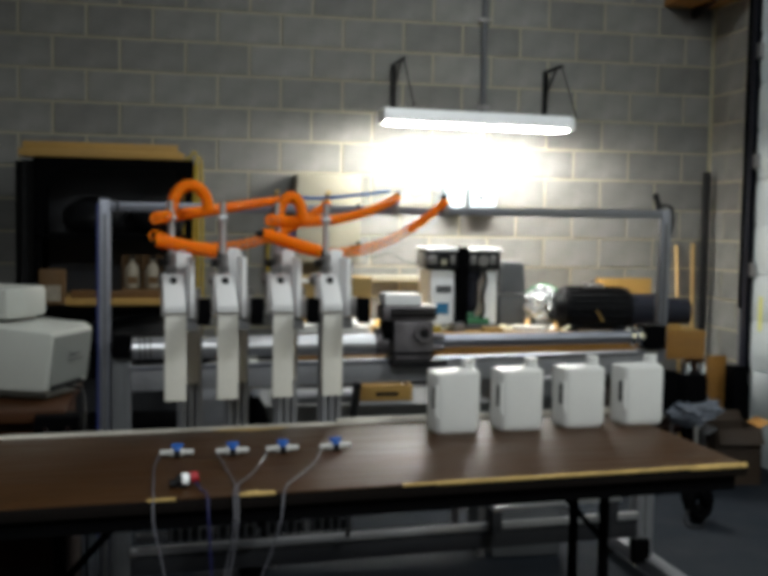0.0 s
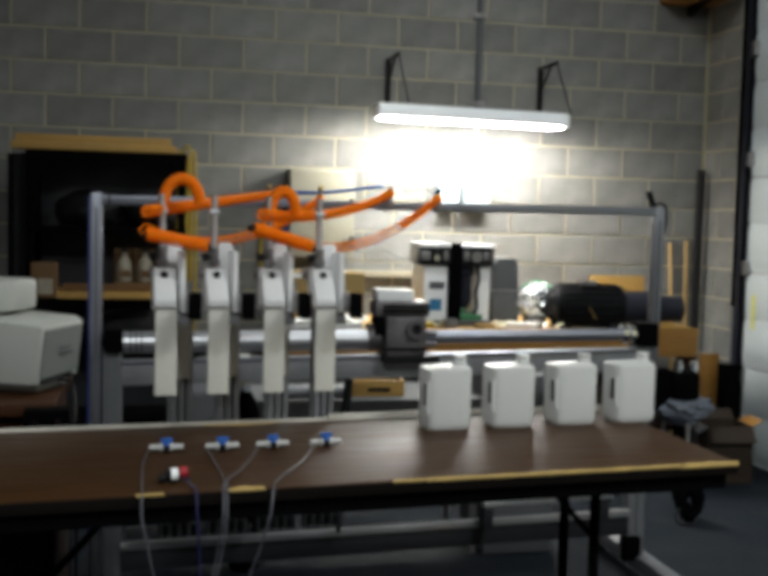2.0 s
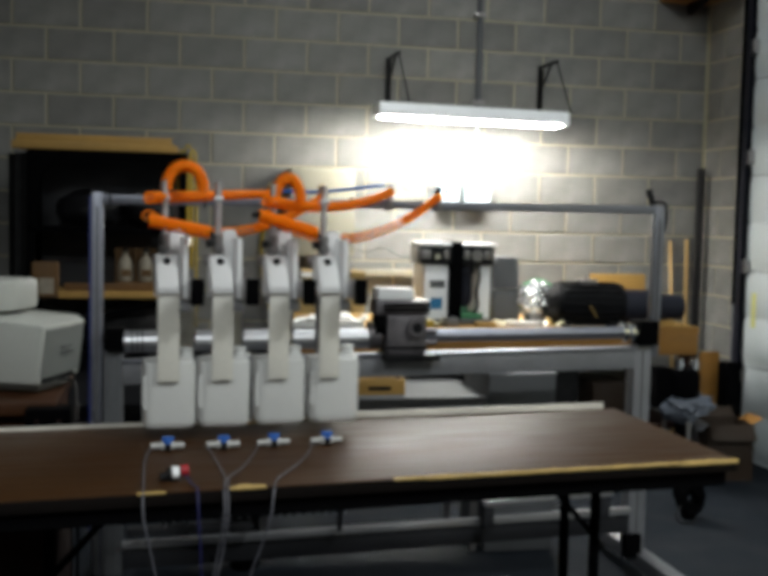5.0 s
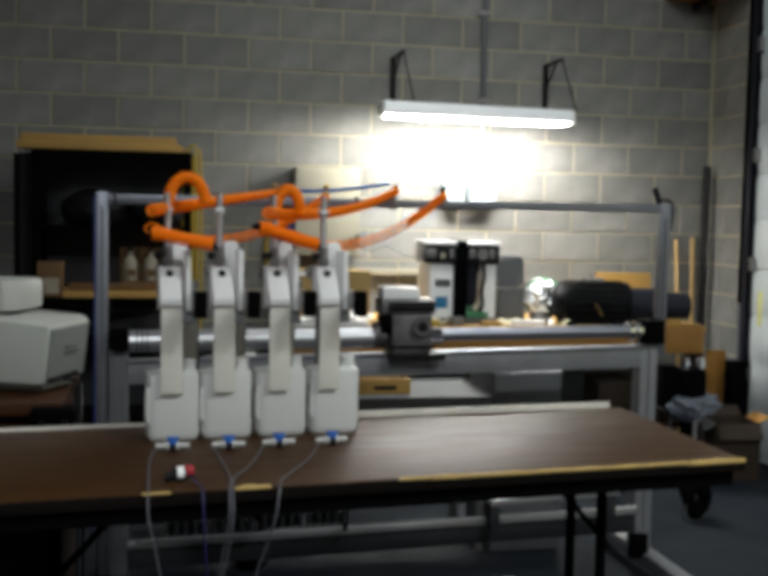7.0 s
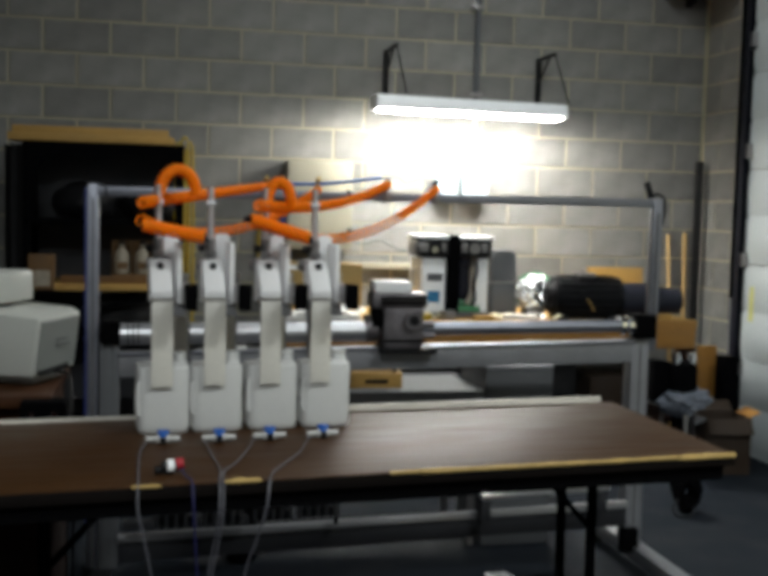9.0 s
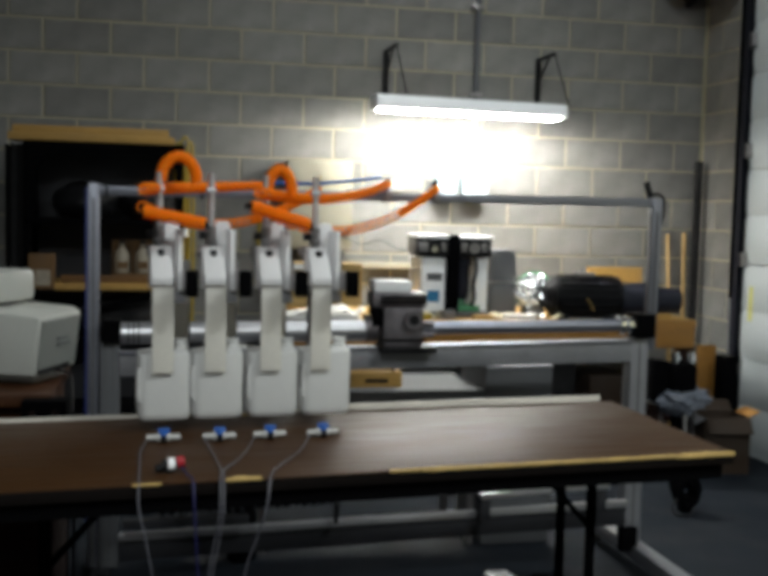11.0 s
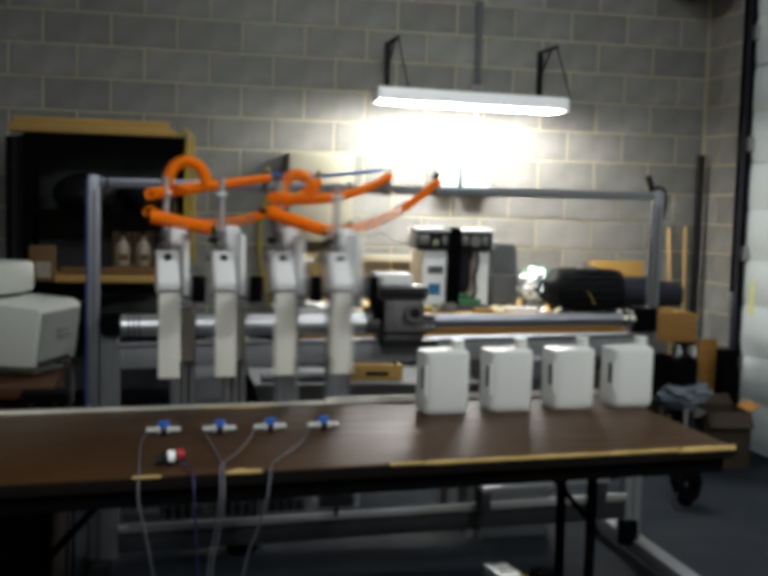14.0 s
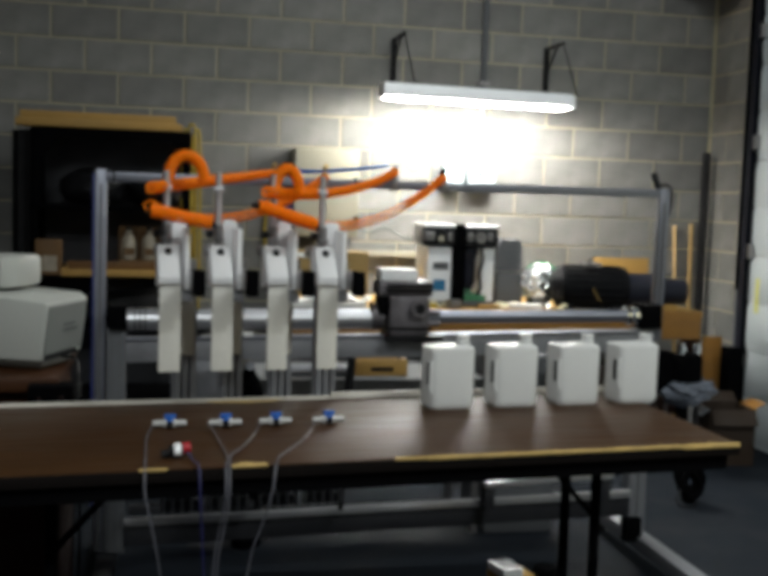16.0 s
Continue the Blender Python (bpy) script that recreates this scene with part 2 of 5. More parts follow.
def prism(bm, pts, axis, a, b, bevel=0.0):
    """A polygon of (u, v) pushed along axis x, y or z from a to b."""
    def at(u, v, w):
        return {"x": (w, u, v), "y": (u, w, v), "z": (u, v, w)}[axis]
    t = bmesh.new()
    lo = [t.verts.new(at(u, v, a)) for u, v in pts]
    hi = [t.verts.new(at(u, v, b)) for u, v in pts]
    t.faces.new(lo[::-1])
    t.faces.new(hi)
    k = len(pts)
    for i in range(k):
        t.faces.new((lo[i], lo[(i + 1) % k], hi[(i + 1) % k], hi[i]))
    bmesh.ops.recalc_face_normals(t, faces=t.faces)
    if bevel:
        bmesh.ops.bevel(t, geom=list(t.edges), offset=bevel, segments=2, affect="EDGES", profile=0.6)
    return merge(bm, t)


def mesh_of(name, bm, material, smooth=True):
    me = bpy.data.meshes.new(name)
    bmesh.ops.recalc_face_normals(bm, faces=bm.faces)
    bm.to_mesh(me)
    bm.free()
    me.materials.append(material)
    if smooth:
        me.polygons.foreach_set("use_smooth", [True] * len(me.polygons))
        me.set_sharp_from_angle(angle=radians(38))
    return me


def part(name, bm, material, parent, label=""):
    ob = new(name, mesh_of(name, bm, material))
    ob.parent = parent
    if label:
        tagged(ob, label)
    return ob


def thing(name, m, label, category, group=""):
    ob = new(name)
    ob.empty_display_size = 0.05
    ob.matrix_basis = m
    return tagged(ob, label, category, group)


def solid(name, bm, material, m, label="", category="", group="", kind=""):
    """A thing or a piece of the setting of one mesh."""
    ob = new(name, mesh_of(name, bm, material))
    ob.matrix_basis = m
    return tagged(ob, label, category, group, kind)


def nb():
    return bmesh.new()


HOME = pose(0, 0, 0)

# ---- the hall ----
# the back wall's face is y = 0, the right wall's x = 0
ROOM_L, ROOM_F, TOP = -7.5, -11.0, 4.2
CW, CH, J = 0.4064, 0.2032, 0.0055

solid("floor", box(nb(), ROOM_L - 0.2, 3.0, ROOM_F - 0.2, 0.3, -0.2, 0), CONCRETE, HOME, "worn concrete hall floor, coloured near black for shade", "floor", kind="structure")
solid("ceiling", box(nb(), ROOM_L - 0.2, 0.3, ROOM_F - 0.2, 0.3, TOP, TOP + 0.15), PAINT_DARK, HOME, "grey hall ceiling", "ceiling", kind="structure")
wall_back = solid("wall_back", box(nb(), ROOM_L, 0.2, 0.006, 0.2, 0, TOP), MORTAR, HOME,
                  "grey concrete block wall with pale mortar joints", "wall", kind="structure")
solid("wall_left", box(nb(), ROOM_L - 0.2, ROOM_L, ROOM_F, 0.2, 0, TOP), PAINT_DARK, HOME, "plain grey side wall", "wall", kind="structure")
solid("wall_front", box(nb(), ROOM_L, 0.2, ROOM_F - 0.2, ROOM_F, 0, TOP), PAINT_DARK, HOME, "plain grey end wall", "wall", kind="structure")
DOOR_A, DOOR_B, DOOR_H = -0.80, -4.46, 3.66
bm = nb()
box(bm, 0.006, 0.2, DOOR_A, 0.006, 0, TOP)
box(bm, 0.006, 0.2, ROOM_F, DOOR_B, 0, TOP)
box(bm, 0.006, 0.2, DOOR_B, DOOR_A, DOOR_H, TOP)
wall_right = solid("wall_right", bm, MORTAR, HOME, "grey concrete block wall beside the loading door", "wall", kind="structure")

# ---- loading door ----
door = thing("door_1", pose(-0.02, -2.63, 0), "white sectional overhead loading door, closed", "door")
door["kind"] = "structure"
W2 = (DOOR_A - DOOR_B) / 2 + 0.06
for k in range(6):
    z0 = k * 0.61 + 0.004
    bm = nb()
    prof = [(-0.05, z0), (-0.05, z0 + 0.03), (-0.057, z0 + 0.045), (-0.057, z0 + 0.28), (-0.05, z0 + 0.295), (-0.05, z0 + 0.315),
            (-0.057, z0 + 0.33), (-0.057, z0 + 0.56), (-0.05, z0 + 0.575), (-0.05, z0 + 0.602), (0.0, z0 + 0.602), (0.0, z0)]
    prism(bm, [(u, v) for u, v in prof], "y", -W2, W2)
    part("panel", bm, DOORWHITE, door)
bm = nb()
box(bm, -0.02, 0.0, -W2, W2, 0.0, 0.02)
part("bottom_seal", bm, BLACK, door, "black rubber bottom seal")
bm = nb()
box(bm, -0.0605, -0.0585, 1.755, 1.80, 0.86, 1.08)
part("sticker", bm, mat("yellow_sticker", (0.60, 0.60, 0.20), 0.6), door, "yellow warning sticker")
track = thing("door_track", pose(-0.02, DOOR_A + 0.08, 0), "dark galvanised steel track of the overhead door", "track")
track["kind"] = "structure"
bm = nb()
box(bm, -0.10, -0.02, 0.045, 0.05, 0.25, 3.9)
box(bm, -0.10, -0.095, -0.03, 0.05, 0.25, 3.9)
box(bm, -0.06, 0.0, 0.05, 0.055, 0.25, 3.9)
part("rail", bm, NAVY, track)
part("front_flange", box(nb(), -0.104, -0.1005, 0.028, 0.052, 0.25, 3.9), POSTGREY, track, "grey worn flange")
bm = nb()
for z in (0.5, 1.2, 1.9, 2.6, 3.3):
    box(bm, -0.09, -0.0, -0.06, 0.06, z, z + 0.09, 0.004)
part("roller_bracket", bm, STEEL, track, "steel roller brackets")
bm = nb()
cyl(bm, (-0.14, -0.02, 1.0), (-0.14, -0.02, 3.9), 0.012, seg=8)
part("lift_cable", bm, MATTE, track)
jamb = solid("trim", box(nb(), -0.012, 0.006, DOOR_A - 0.02, DOOR_A + 0.14, 0, DOOR_H), PAINT_DARK, HOME,
             "grey door jamb", "trim", kind="structure")

# ---- shop light ----
LAMP_Y = -0.5
light = thing("shop_light", pose(-1.857, LAMP_Y, 2.10), "white hanging fluorescent shop light, switched on", "lamp")
lm = pose(0, 0, 0.02, 0, 0.65, 0)
bm = nb()
prism(bm, [(-0.105, -0.002), (-0.105, 0.022), (-0.075, 0.085), (0.075, 0.085), (0.105, 0.022), (0.105, 0.012), (0.098, 0.016), (0.07, 0.078), (-0.07, 0.078), (-0.1, 0.016), (-0.1, -0.002)],
      "x", -0.63, 0.585)
housing = part("reflector", bm, FIXTURE, light)
housing.matrix_basis = lm
for y in (-0.05, 0.05):
    bm = nb()
    cyl(bm, (-0.6, y, 0.012), (0.56, y, 0.012), 0.016, seg=12)
    o = part("tube", bm, TUBEGLOW, light, "glowing fluorescent tube")
    o.matrix_basis = lm
for x in (-0.625, 0.58):
    bm = nb()
    box(bm, x - 0.012, x + 0.012, -0.1, 0.1, -0.002, 0.075, 0.004)
    o = part("end_cap", bm, FIXTURE, light)
    o.matrix_basis = lm

# ---- machine frame ----
MY = -2.8
machine = thing("gantry_frame", pose(0, MY, 0), "aluminium profile gantry frame of a filling machine on the floor", "machine")


def profile(p, q, w, h):
    """A slotted aluminium profile from p to q."""
    bm = nb()
    bar(bm, p, q, w, h, 0.003)
    return bm


part("post", profile((-4.017, 0, 0.12), (-4.017, 0, 1.585), 0.042, 0.042), ALU, machine)
part("post", profile((-1.74, 0, 0.95), (-1.735, 0, 1.588), 0.036, 0.042), ALU, machine)
part("top_bar", profile((-4.0, 0, 1.558), (-1.755, 0, 1.569), 0.042, 0.034), ALU, machine)
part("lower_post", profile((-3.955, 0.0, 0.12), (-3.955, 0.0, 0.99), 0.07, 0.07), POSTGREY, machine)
part("lower_post", profile((-1.8, 0.0, 0.12), (-1.8, 0.0, 1.0), 0.075, 0.075), ALU_DULL, machine)
part("beam", profile((-3.92, 0, 0.905), (-1.835, 0, 0.948), 0.08, 0.09), ALU_DULL, machine)
part("beam_lip", profile((-3.92, -0.043, 0.948), (-1.835, -0.043, 0.988), 0.012, 0.012), ALU, machine)
# low members of the frame: under-table shade is put into their dark colour
part("low_beam", profile((-3.92, 0, 0.19), (-1.835, 0, 0.25), 0.08, 0.09), SHADEMETAL, machine)
# bright lip added to stand for lamp light on the beam's top
part("lit_lip", profile((-3.92, -0.043, 0.24), (-1.835, -0.043, 0.30), 0.026, 0.030), BRUSHED, machine)
part("low_rail", profile((-3.9, -0.1, 0.31), (-3.43, -0.1, 0.315), 0.05, 0.03), SHADEMETAL, machine)
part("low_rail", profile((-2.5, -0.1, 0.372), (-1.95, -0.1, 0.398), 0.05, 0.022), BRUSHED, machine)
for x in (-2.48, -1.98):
    part("rail_block", box(nb(), x - 0.02, x + 0.02, -0.12, -0.04, 0.27 + 0.03 * (x + 2.5), 0.36 + 0.047 * (x + 2.5), 0.003), SHADEMETAL, machine)
# both feet are one profile; the left one has shade in its colour
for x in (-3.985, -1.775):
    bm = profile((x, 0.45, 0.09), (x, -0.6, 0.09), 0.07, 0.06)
    part("foot_beam", bm, ALU_DULL if x > -2 else SHADEMETAL, machine)
    for y in (0.4, -0.55):
        bm = nb()
        cyl(bm, (x, y, 0.0), (x, y, 0.02), 0.035, 0.03)
        cyl(bm, (x, y, 0.02), (x, y, 0.062), 0.009, seg=10)
        part("levelling_foot", bm, BLACK, machine, "black levelling foot")
bm = nb()
box(bm, -1.865, -1.79, -0.075, -0.038, 0.1, 0.2, 0.004)
part("joint_plate", bm, MATTE, machine, "black joint plate")
for x, y, z0, z1 in ((-4.017, -0.0215, 0.13, 1.53), (-3.968, -0.0355, 0.13, 0.97), (-3.942, -0.0355, 0.13, 0.97), (-1.8, -0.038, 0.21, 0.98), (-1.7375, -0.0215, 1.01, 1.53)):
    part("slot", box(nb(), x - 0.004, x + 0.004, y - 0.0012, y + 0.004, z0, z1), GREYPLAST, machine, "dark profile slot")
# a blue strip added on the left post for the lens's colour fringe
bm = nb()
box(bm, -4.046, -4.0385, -0.0215, 0.02, 0.3, 1.57)
part("fringe_strip", bm, BLUEBAR, machine, "blue colour fringe along the post")
# tie wraps on the top bar
for x in (-3.97, -3.62, -3.05):
    bm = nb()
    box(bm, x - 0.004, x + 0.004, -0.024, 0.024, 1.555 + (x + 4) * 0.0072 - 0.022, 1.555 + (x + 4) * 0.0072 + 0.026, 0.001)
    part("tie_wrap", bm, BLACK, machine)

drive = thing("linear_drive", pose(0, MY - 0.02, 0), "polished tube drive with a grey gearbox on the machine beam", "drive")
bm = cyl(nb(), (-3.915, 0, 1.022), (-2.93, 0, 1.035), 0.041, seg=32)
tube = part("drive_tube", bm, BRUSHED, drive, "polished thick tube")
for x in (-3.889, -3.87, -3.851):
    part("groove", cyl(nb(), (x, 0, 1.0225), (x + 0.004, 0, 1.0226), 0.0415, seg=32), BLACKMET, tube, "dark ring groove")
bm = cyl(nb(), (-2.78, 0, 1.042), (-1.86, 0, 1.055), 0.026, seg=28)
part("screw_cover", bm, ALU, drive, "thin aluminium tube")
bm = nb()
for x in (-1.86, -1.895):
    cyl(bm, (x, 0, 1.055), (x + 0.022, 0, 1.055), 0.04, seg=24)
part("collar", bm, CHROME, drive)
bm = nb()
box(bm, -3.983, -3.915, -0.05, 0.06, 0.991, 1.075, 0.006)
part("end_bracket", bm, MATTE, drive, "black end bracket")
bm = nb()
box(bm, -1.835, -1.745, -0.05, 0.06, 1.005, 1.105, 0.006)
part("end_bracket", bm, MATTE, drive, "black end bracket")
bm = nb()
box(bm, -2.915, -2.755, -0.08, 0.08, 0.975, 1.13, 0.01)
box(bm, -2.96, -2.74, -0.07, 0.07, 1.13, 1.19, 0.012)
cyl(bm, (-2.80, -0.08, 1.085), (-2.80, -0.105, 1.085), 0.036)
cyl(bm, (-2.93, 0, 1.045), (-2.975, 0, 1.045), 0.055, seg=28)
for x, z in ((-2.90, 0.99), (-2.77, 0.99), (-2.90, 1.115), (-2.77, 1.115)):
    cyl(bm, (x, -0.08, z), (x, -0.088, z), 0.008, seg=6)
gear = part("gearbox", bm, CAST, drive, "grey cast gearbox")
for z in (1.0, 1.15, 1.17):
    part("rib", box(nb(), -2.93, -2.745, -0.086, -0.0805, z, z + 0.008), MATTE, gear)
part("motor_side", cyl(nb(), (-2.915, -0.02, 1.09), (-2.955, -0.02, 1.09), 0.05, seg=20), MATTE, gear)
part("shaft_hole", cyl(nb(), (-2.80, -0.1, 1.085), (-2.80, -0.108, 1.085), 0.02), BLACK, gear)
bm = nb()
box(bm, -2.95, -2.80, -0.06, 0.06, 1.19, 1.235, 0.008)
part("top_cover", bm, FIXTURE, drive, "pale top cover")
bm = nb()
box(bm, -2.925, -2.70, -0.09, 0.06, 0.952, 0.975, 0.003)
part("base_plate", bm, BLACK, drive, "black base plate")
bm = nb()
for z in (1.02, 1.065):
    cyl(bm, (-2.755, -0.03, z), (-2.70, -0.03, z), 0.012, seg=12)
part("fitting", bm, CAST, drive)

# ---- folding table ----
TZ = 0.914
TABLE = pose(-3.31, -4.21, 0, 0, 0, 5.5)
L2, D2 = 0.948, 0.36
LEFT = -1.44
table = thing("folding_table", TABLE, "folding table with worn walnut laminate top and black legs", "table")
SKEW = 0.06
part("tabletop", prism(nb(), [(LEFT, -D2), (L2, -D2), (L2 + SKEW, D2), (LEFT, D2)], "z", TZ - 0.022, TZ, 0.003), LAMINATE, table)
bm = nb()
box(bm, LEFT, L2 + 0.002, -D2 - 0.004, -D2, TZ - 0.03, TZ - 0.003, 0.001)
prism(bm, [(L2, -D2), (L2 + 0.004, -D2), (L2 + SKEW + 0.004, D2), (L2 + SKEW, D2)], "z", TZ - 0.03, TZ - 0.003)
part("edge_band", bm, DARKEDGE, table, "dark edge band")
part("back_edge", box(nb(), LEFT, 0.05, D2, D2 + 0.012, TZ - 0.03, TZ + 0.008, 0.002), EDGE, table, "pale worn back edge")
part("back_edge", box(nb(), 0.051, L2 + 0.02, D2, D2 + 0.012, TZ - 0.03, TZ + 0.018, 0.003), EDGE, table, "pale worn back edge")
rnd = random.Random(4)
for a, b, deep in ((-0.56, -0.50, 0.004), (-0.36, -0.28, 0.026), (0.02, 0.11, 0.004), (0.10, 0.22, 0.012), (0.221, 0.36, 0.008),
                   (0.361, 0.56, 0.010), (0.561, 0.70, 0.007), (0.701, 0.79, 0.012), (0.78, 0.951, 0.016)):
    bm = nb()
    pts = [(a, -D2 - 0.005)]
    k = 11
    for i in range(k + 1):
        u = a + (b - a) * i / k
        pts.append((u, -D2 + deep * (0.35 + 0.65 * rnd.random()) * math.sin(math.pi * (0.1 + 0.8 * i / k)) ** 0.7))
    pts.append((b, -D2 - 0.005))
    prism(bm, pts, "z", TZ - (0.003 if b < 0.2 else 0.005 if b < 0.9 else 0.008), TZ + 0.0015)
    part("worn_patch", bm, WORN, table, "bare chipped board")
bm = nb()
prism(bm, [(-0.30, D2 - 0.02), (-0.2, D2 - 0.028), (-0.12, D2 - 0.015), (-0.1, D2 + 0.001), (-0.32, D2 + 0.001)], "z", TZ - 0.01, TZ + 0.0015)
part("worn_patch", bm, WORN, table, "bare chipped board")
bm = nb()
box(bm, LEFT, L2 - 0.02, -D2 + 0.012, -D2 + 0.03, TZ - 0.07, TZ - 0.022, 0.002)
box(bm, LEFT, L2 - 0.02, D2 - 0.03, D2 - 0.012, TZ - 0.07, TZ - 0.022, 0.002)
box(bm, L2 - 0.04, L2 - 0.02, -D2 + 0.03, D2 - 0.03, TZ - 0.07, TZ - 0.022, 0.002)
part("apron", bm, MATTE, table, "black steel apron")
for x, lean in ((0.68, -1), (-0.74, 1)):
    for y in (-0.12, 0.055):
        bm = nb()
        cyl(bm, (x, y, 0.0), (x, y, TZ - 0.03), 0.014, seg=14)
        part("leg", bm, MATTE, table)
    bm = nb()
    part("crossbar", cyl(bm, (x, -0.12, 0.12), (x, 0.055, 0.12), 0.011, seg=12), MATTE, table)
    part("leg_brace", bar(nb(), (x, -0.12, 0.66), (x + 0.21 * lean, -0.12, TZ - 0.03), 0.02, 0.012), MATTE, table)
    part("leg_brace", bar(nb(), (x, 0.055, 0.74), (x + 0.12 * lean, 0.055, TZ - 0.03), 0.02, 0.012), MATTE, table)

# ---- jugs ----
JUG_Z = TZ + 0.001


def make_jug():
    ob = thing("jug", HOME, "white plastic jug with a side handle, standing on the table", "jug", "jugs on the table")
    w, d, h = 0.068, 0.056, 0.172
    bm = nb()
    # body: rounded block, shoulders rising to the neck side
    rings = []
    for z, sx, sy in ((0.0, 0.90, 0.86), (0.006, 0.97, 0.95), (0.018, 1.0, 1.0), (h * 0.5, 0.992, 0.985), (h - 0.008, 1.0, 1.0), (h + 0.004, 0.98, 0.96)):
        ring = []
        for k in range(32):
            a = 2 * math.pi * k / 32
            c, s = math.cos(a), math.sin(a)
            ring.append(bm.verts.new((w * sx * math.copysign(abs(c) ** 0.34, c), d * sy * math.copysign(abs(s) ** 0.34, s), z)))
        rings.append(ring)
    # shoulders lean towards the neck
    for f, dz in ((0.85, 0.004), (0.6, 0.007), (0.3, 0.010)):
        ring = []
        for k in range(32):
            v = rings[5][k].co
            x = 0.044 + (v.x - 0.044) * f
            ring.append(bm.verts.new((x, v.y * f, h + 0.004 + dz * (0.45 + 0.55 * (x + w) / (2 * w)))))
        rings.append(ring)
    for a, b in zip(rings, rings[1:]):
        for k in range(32):
            bm.faces.new((a[k], a[(k + 1) % 32], b[(k + 1) % 32], b[k]))
    bm.faces.new(rings[0][::-1])
    bm.faces.new(rings[-1])
    body = part("body", bm, JUGMAT, ob)
    bm = nb()
    lathe(bm, [(0.021, h + 0.004), (0.020, h + 0.018), (0.018, h + 0.020), (0.018, h + 0.028), (0.02, h + 0.030), (0.02, h + 0.036), (0.012, h + 0.036)],
          20, Matrix.Translation((0.044, 0.0, 0)))
    part("neck", bm, JUGMAT, ob)
    bm = nb()
    prism(bm, [(-0.005, 0.070), (0.005, 0.070), (0.0085, 0.078), (0.0085, 0.124), (0.005, 0.133), (-0.005, 0.133), (-0.0085, 0.124), (-0.0085, 0.078)],
          "x", -w - 0.0012, -w + 0.01)
    for v in bm.verts:
        v.co.y -= d * 0.38
    part("handle_opening", bm, BLACK, ob, "dark handle opening")
    bm = nb()
    sweep(bm, spline([(-w + 0.003, -d * 0.8, 0.05), (-w + 0.0005, -d * 0.8, 0.07), (-w + 0.0005, -d * 0.8, 0.12), (-w + 0.003, -d * 0.8, 0.14)], 5), 0.006, 8)
    part("grip", bm, JUGMAT, ob)
    return ob


# ---- gripper heads ----
def make_head():
    """Origin: on the front blade's face, at table height, below the head."""
    ob = thing("gripper_head", HOME, "gripper head with two white plastic blades and a steel cylinder", "gripper", "gripper heads")
    bm = nb()
    box(bm, -0.028, 0.028, 0.003, 0.012, 0.128, 0.3595, 0.003)
    part("front_blade", bm, UHMW, ob, "long milky white blade")
    bm = nb()
    box(bm, 0.037, 0.097, 0.285, 0.297, 0.128, 0.40, 0.003)
    part("back_blade", bm, UHMW, ob, "long milky white blade")
    bm = nb()
    prism(bm, [(-0.008, 0.36), (-0.010, 0.378), (0.040, 0.458), (0.087, 0.458), (0.087, 0.36)], "x", -0.031, 0.024, 0.003)
    bracket = part("bracket", bm, BRACKETMAT, ob, "bright white bracket")
    part("bolt_hole", cyl(nb(), (-0.005, 0.022, 0.443), (-0.005, 0.06, 0.443), 0.009, seg=14), BLACK, bracket, "black bolt hole")
    bm = nb()
    prism(bm, [(-0.03, 0.345), (-0.03, 0.44), (0.004, 0.50), (0.012, 0.526), (0.04, 0.526), (0.048, 0.516), (0.048, 0.345)], "y", 0.088, 0.10, 0.002)
    box(bm, 0.036, 0.048, 0.0, 0.0875, 0.345, 0.505, 0.002)
    box(bm, 0.036, 0.048, 0.1005, 0.15, 0.345, 0.505, 0.002)
    part("side_plate", bm, BRACKETMAT, ob, "white side plate")
    bm = nb()
    cyl(bm, (-0.006, 0.072, 0.456), (-0.006, 0.072, 0.512), 0.0135, seg=18)
    box(bm, -0.021, 0.009, 0.058, 0.0865, 0.468, 0.482, 0.003)
    part("cylinder", bm, STEEL, ob, "steel air cylinder")
    bm = nb()
    cyl(bm, (-0.006, 0.072, 0.512), (-0.007, 0.072, 0.652), 0.0088, seg=12)
    box(bm, -0.019, 0.006, 0.062, 0.082, 0.60, 0.614, 0.003)
    part("rod", bm, BRUSHED, ob, "upright aluminium rod")
    bm = nb()
    box(bm, -0.038, -0.0205, 0.064, 0.082, 0.478, 0.498, 0.003)
    cyl(bm, (-0.029, 0.064, 0.488), (-0.029, 0.048, 0.488), 0.006, seg=10)
    part("air_fitting", bm, BLACK, ob, "black air fitting")
    bm = nb()
    box(bm, 0.0485, 0.079, -0.09, -0.05, 0.335, 0.402, 0.004)
    part("valve_cap", bm, MATTE, ob, "black valve cap")
    bm = nb()
    box(bm, 0.0485, 0.08, -0.0495, 0.12, 0.345, 0.395, 0.004)
    cyl(bm, (0.064, 0.09, 0.395), (0.064, 0.09, 0.42), 0.012, seg=14)
    part("valve_block", bm, STEEL, ob, "steel valve block")
    bm = cyl(nb(), (-0.03, 0.17, 0.44), (-0.02, 0.17, 0.44), 0.014, seg=16)
    box(bm, -0.02, 0.045, 0.151, 0.19, 0.418, 0.456, 0.004)
    part("manifold", bm, STEEL, ob, "steel air manifold")
    bm = nb()
    for x in (0.052, 0.074, 0.096):
        box(bm, x - 0.008, x + 0.008, 0.30, 0.33, -0.31, 0.30, 0.003)
    box(bm, 0.038, 0.11, 0.332, 0.345, -0.31, 0.30, 0.002)
    part("column", bm, ALU_DULL, ob, "slotted aluminium column")
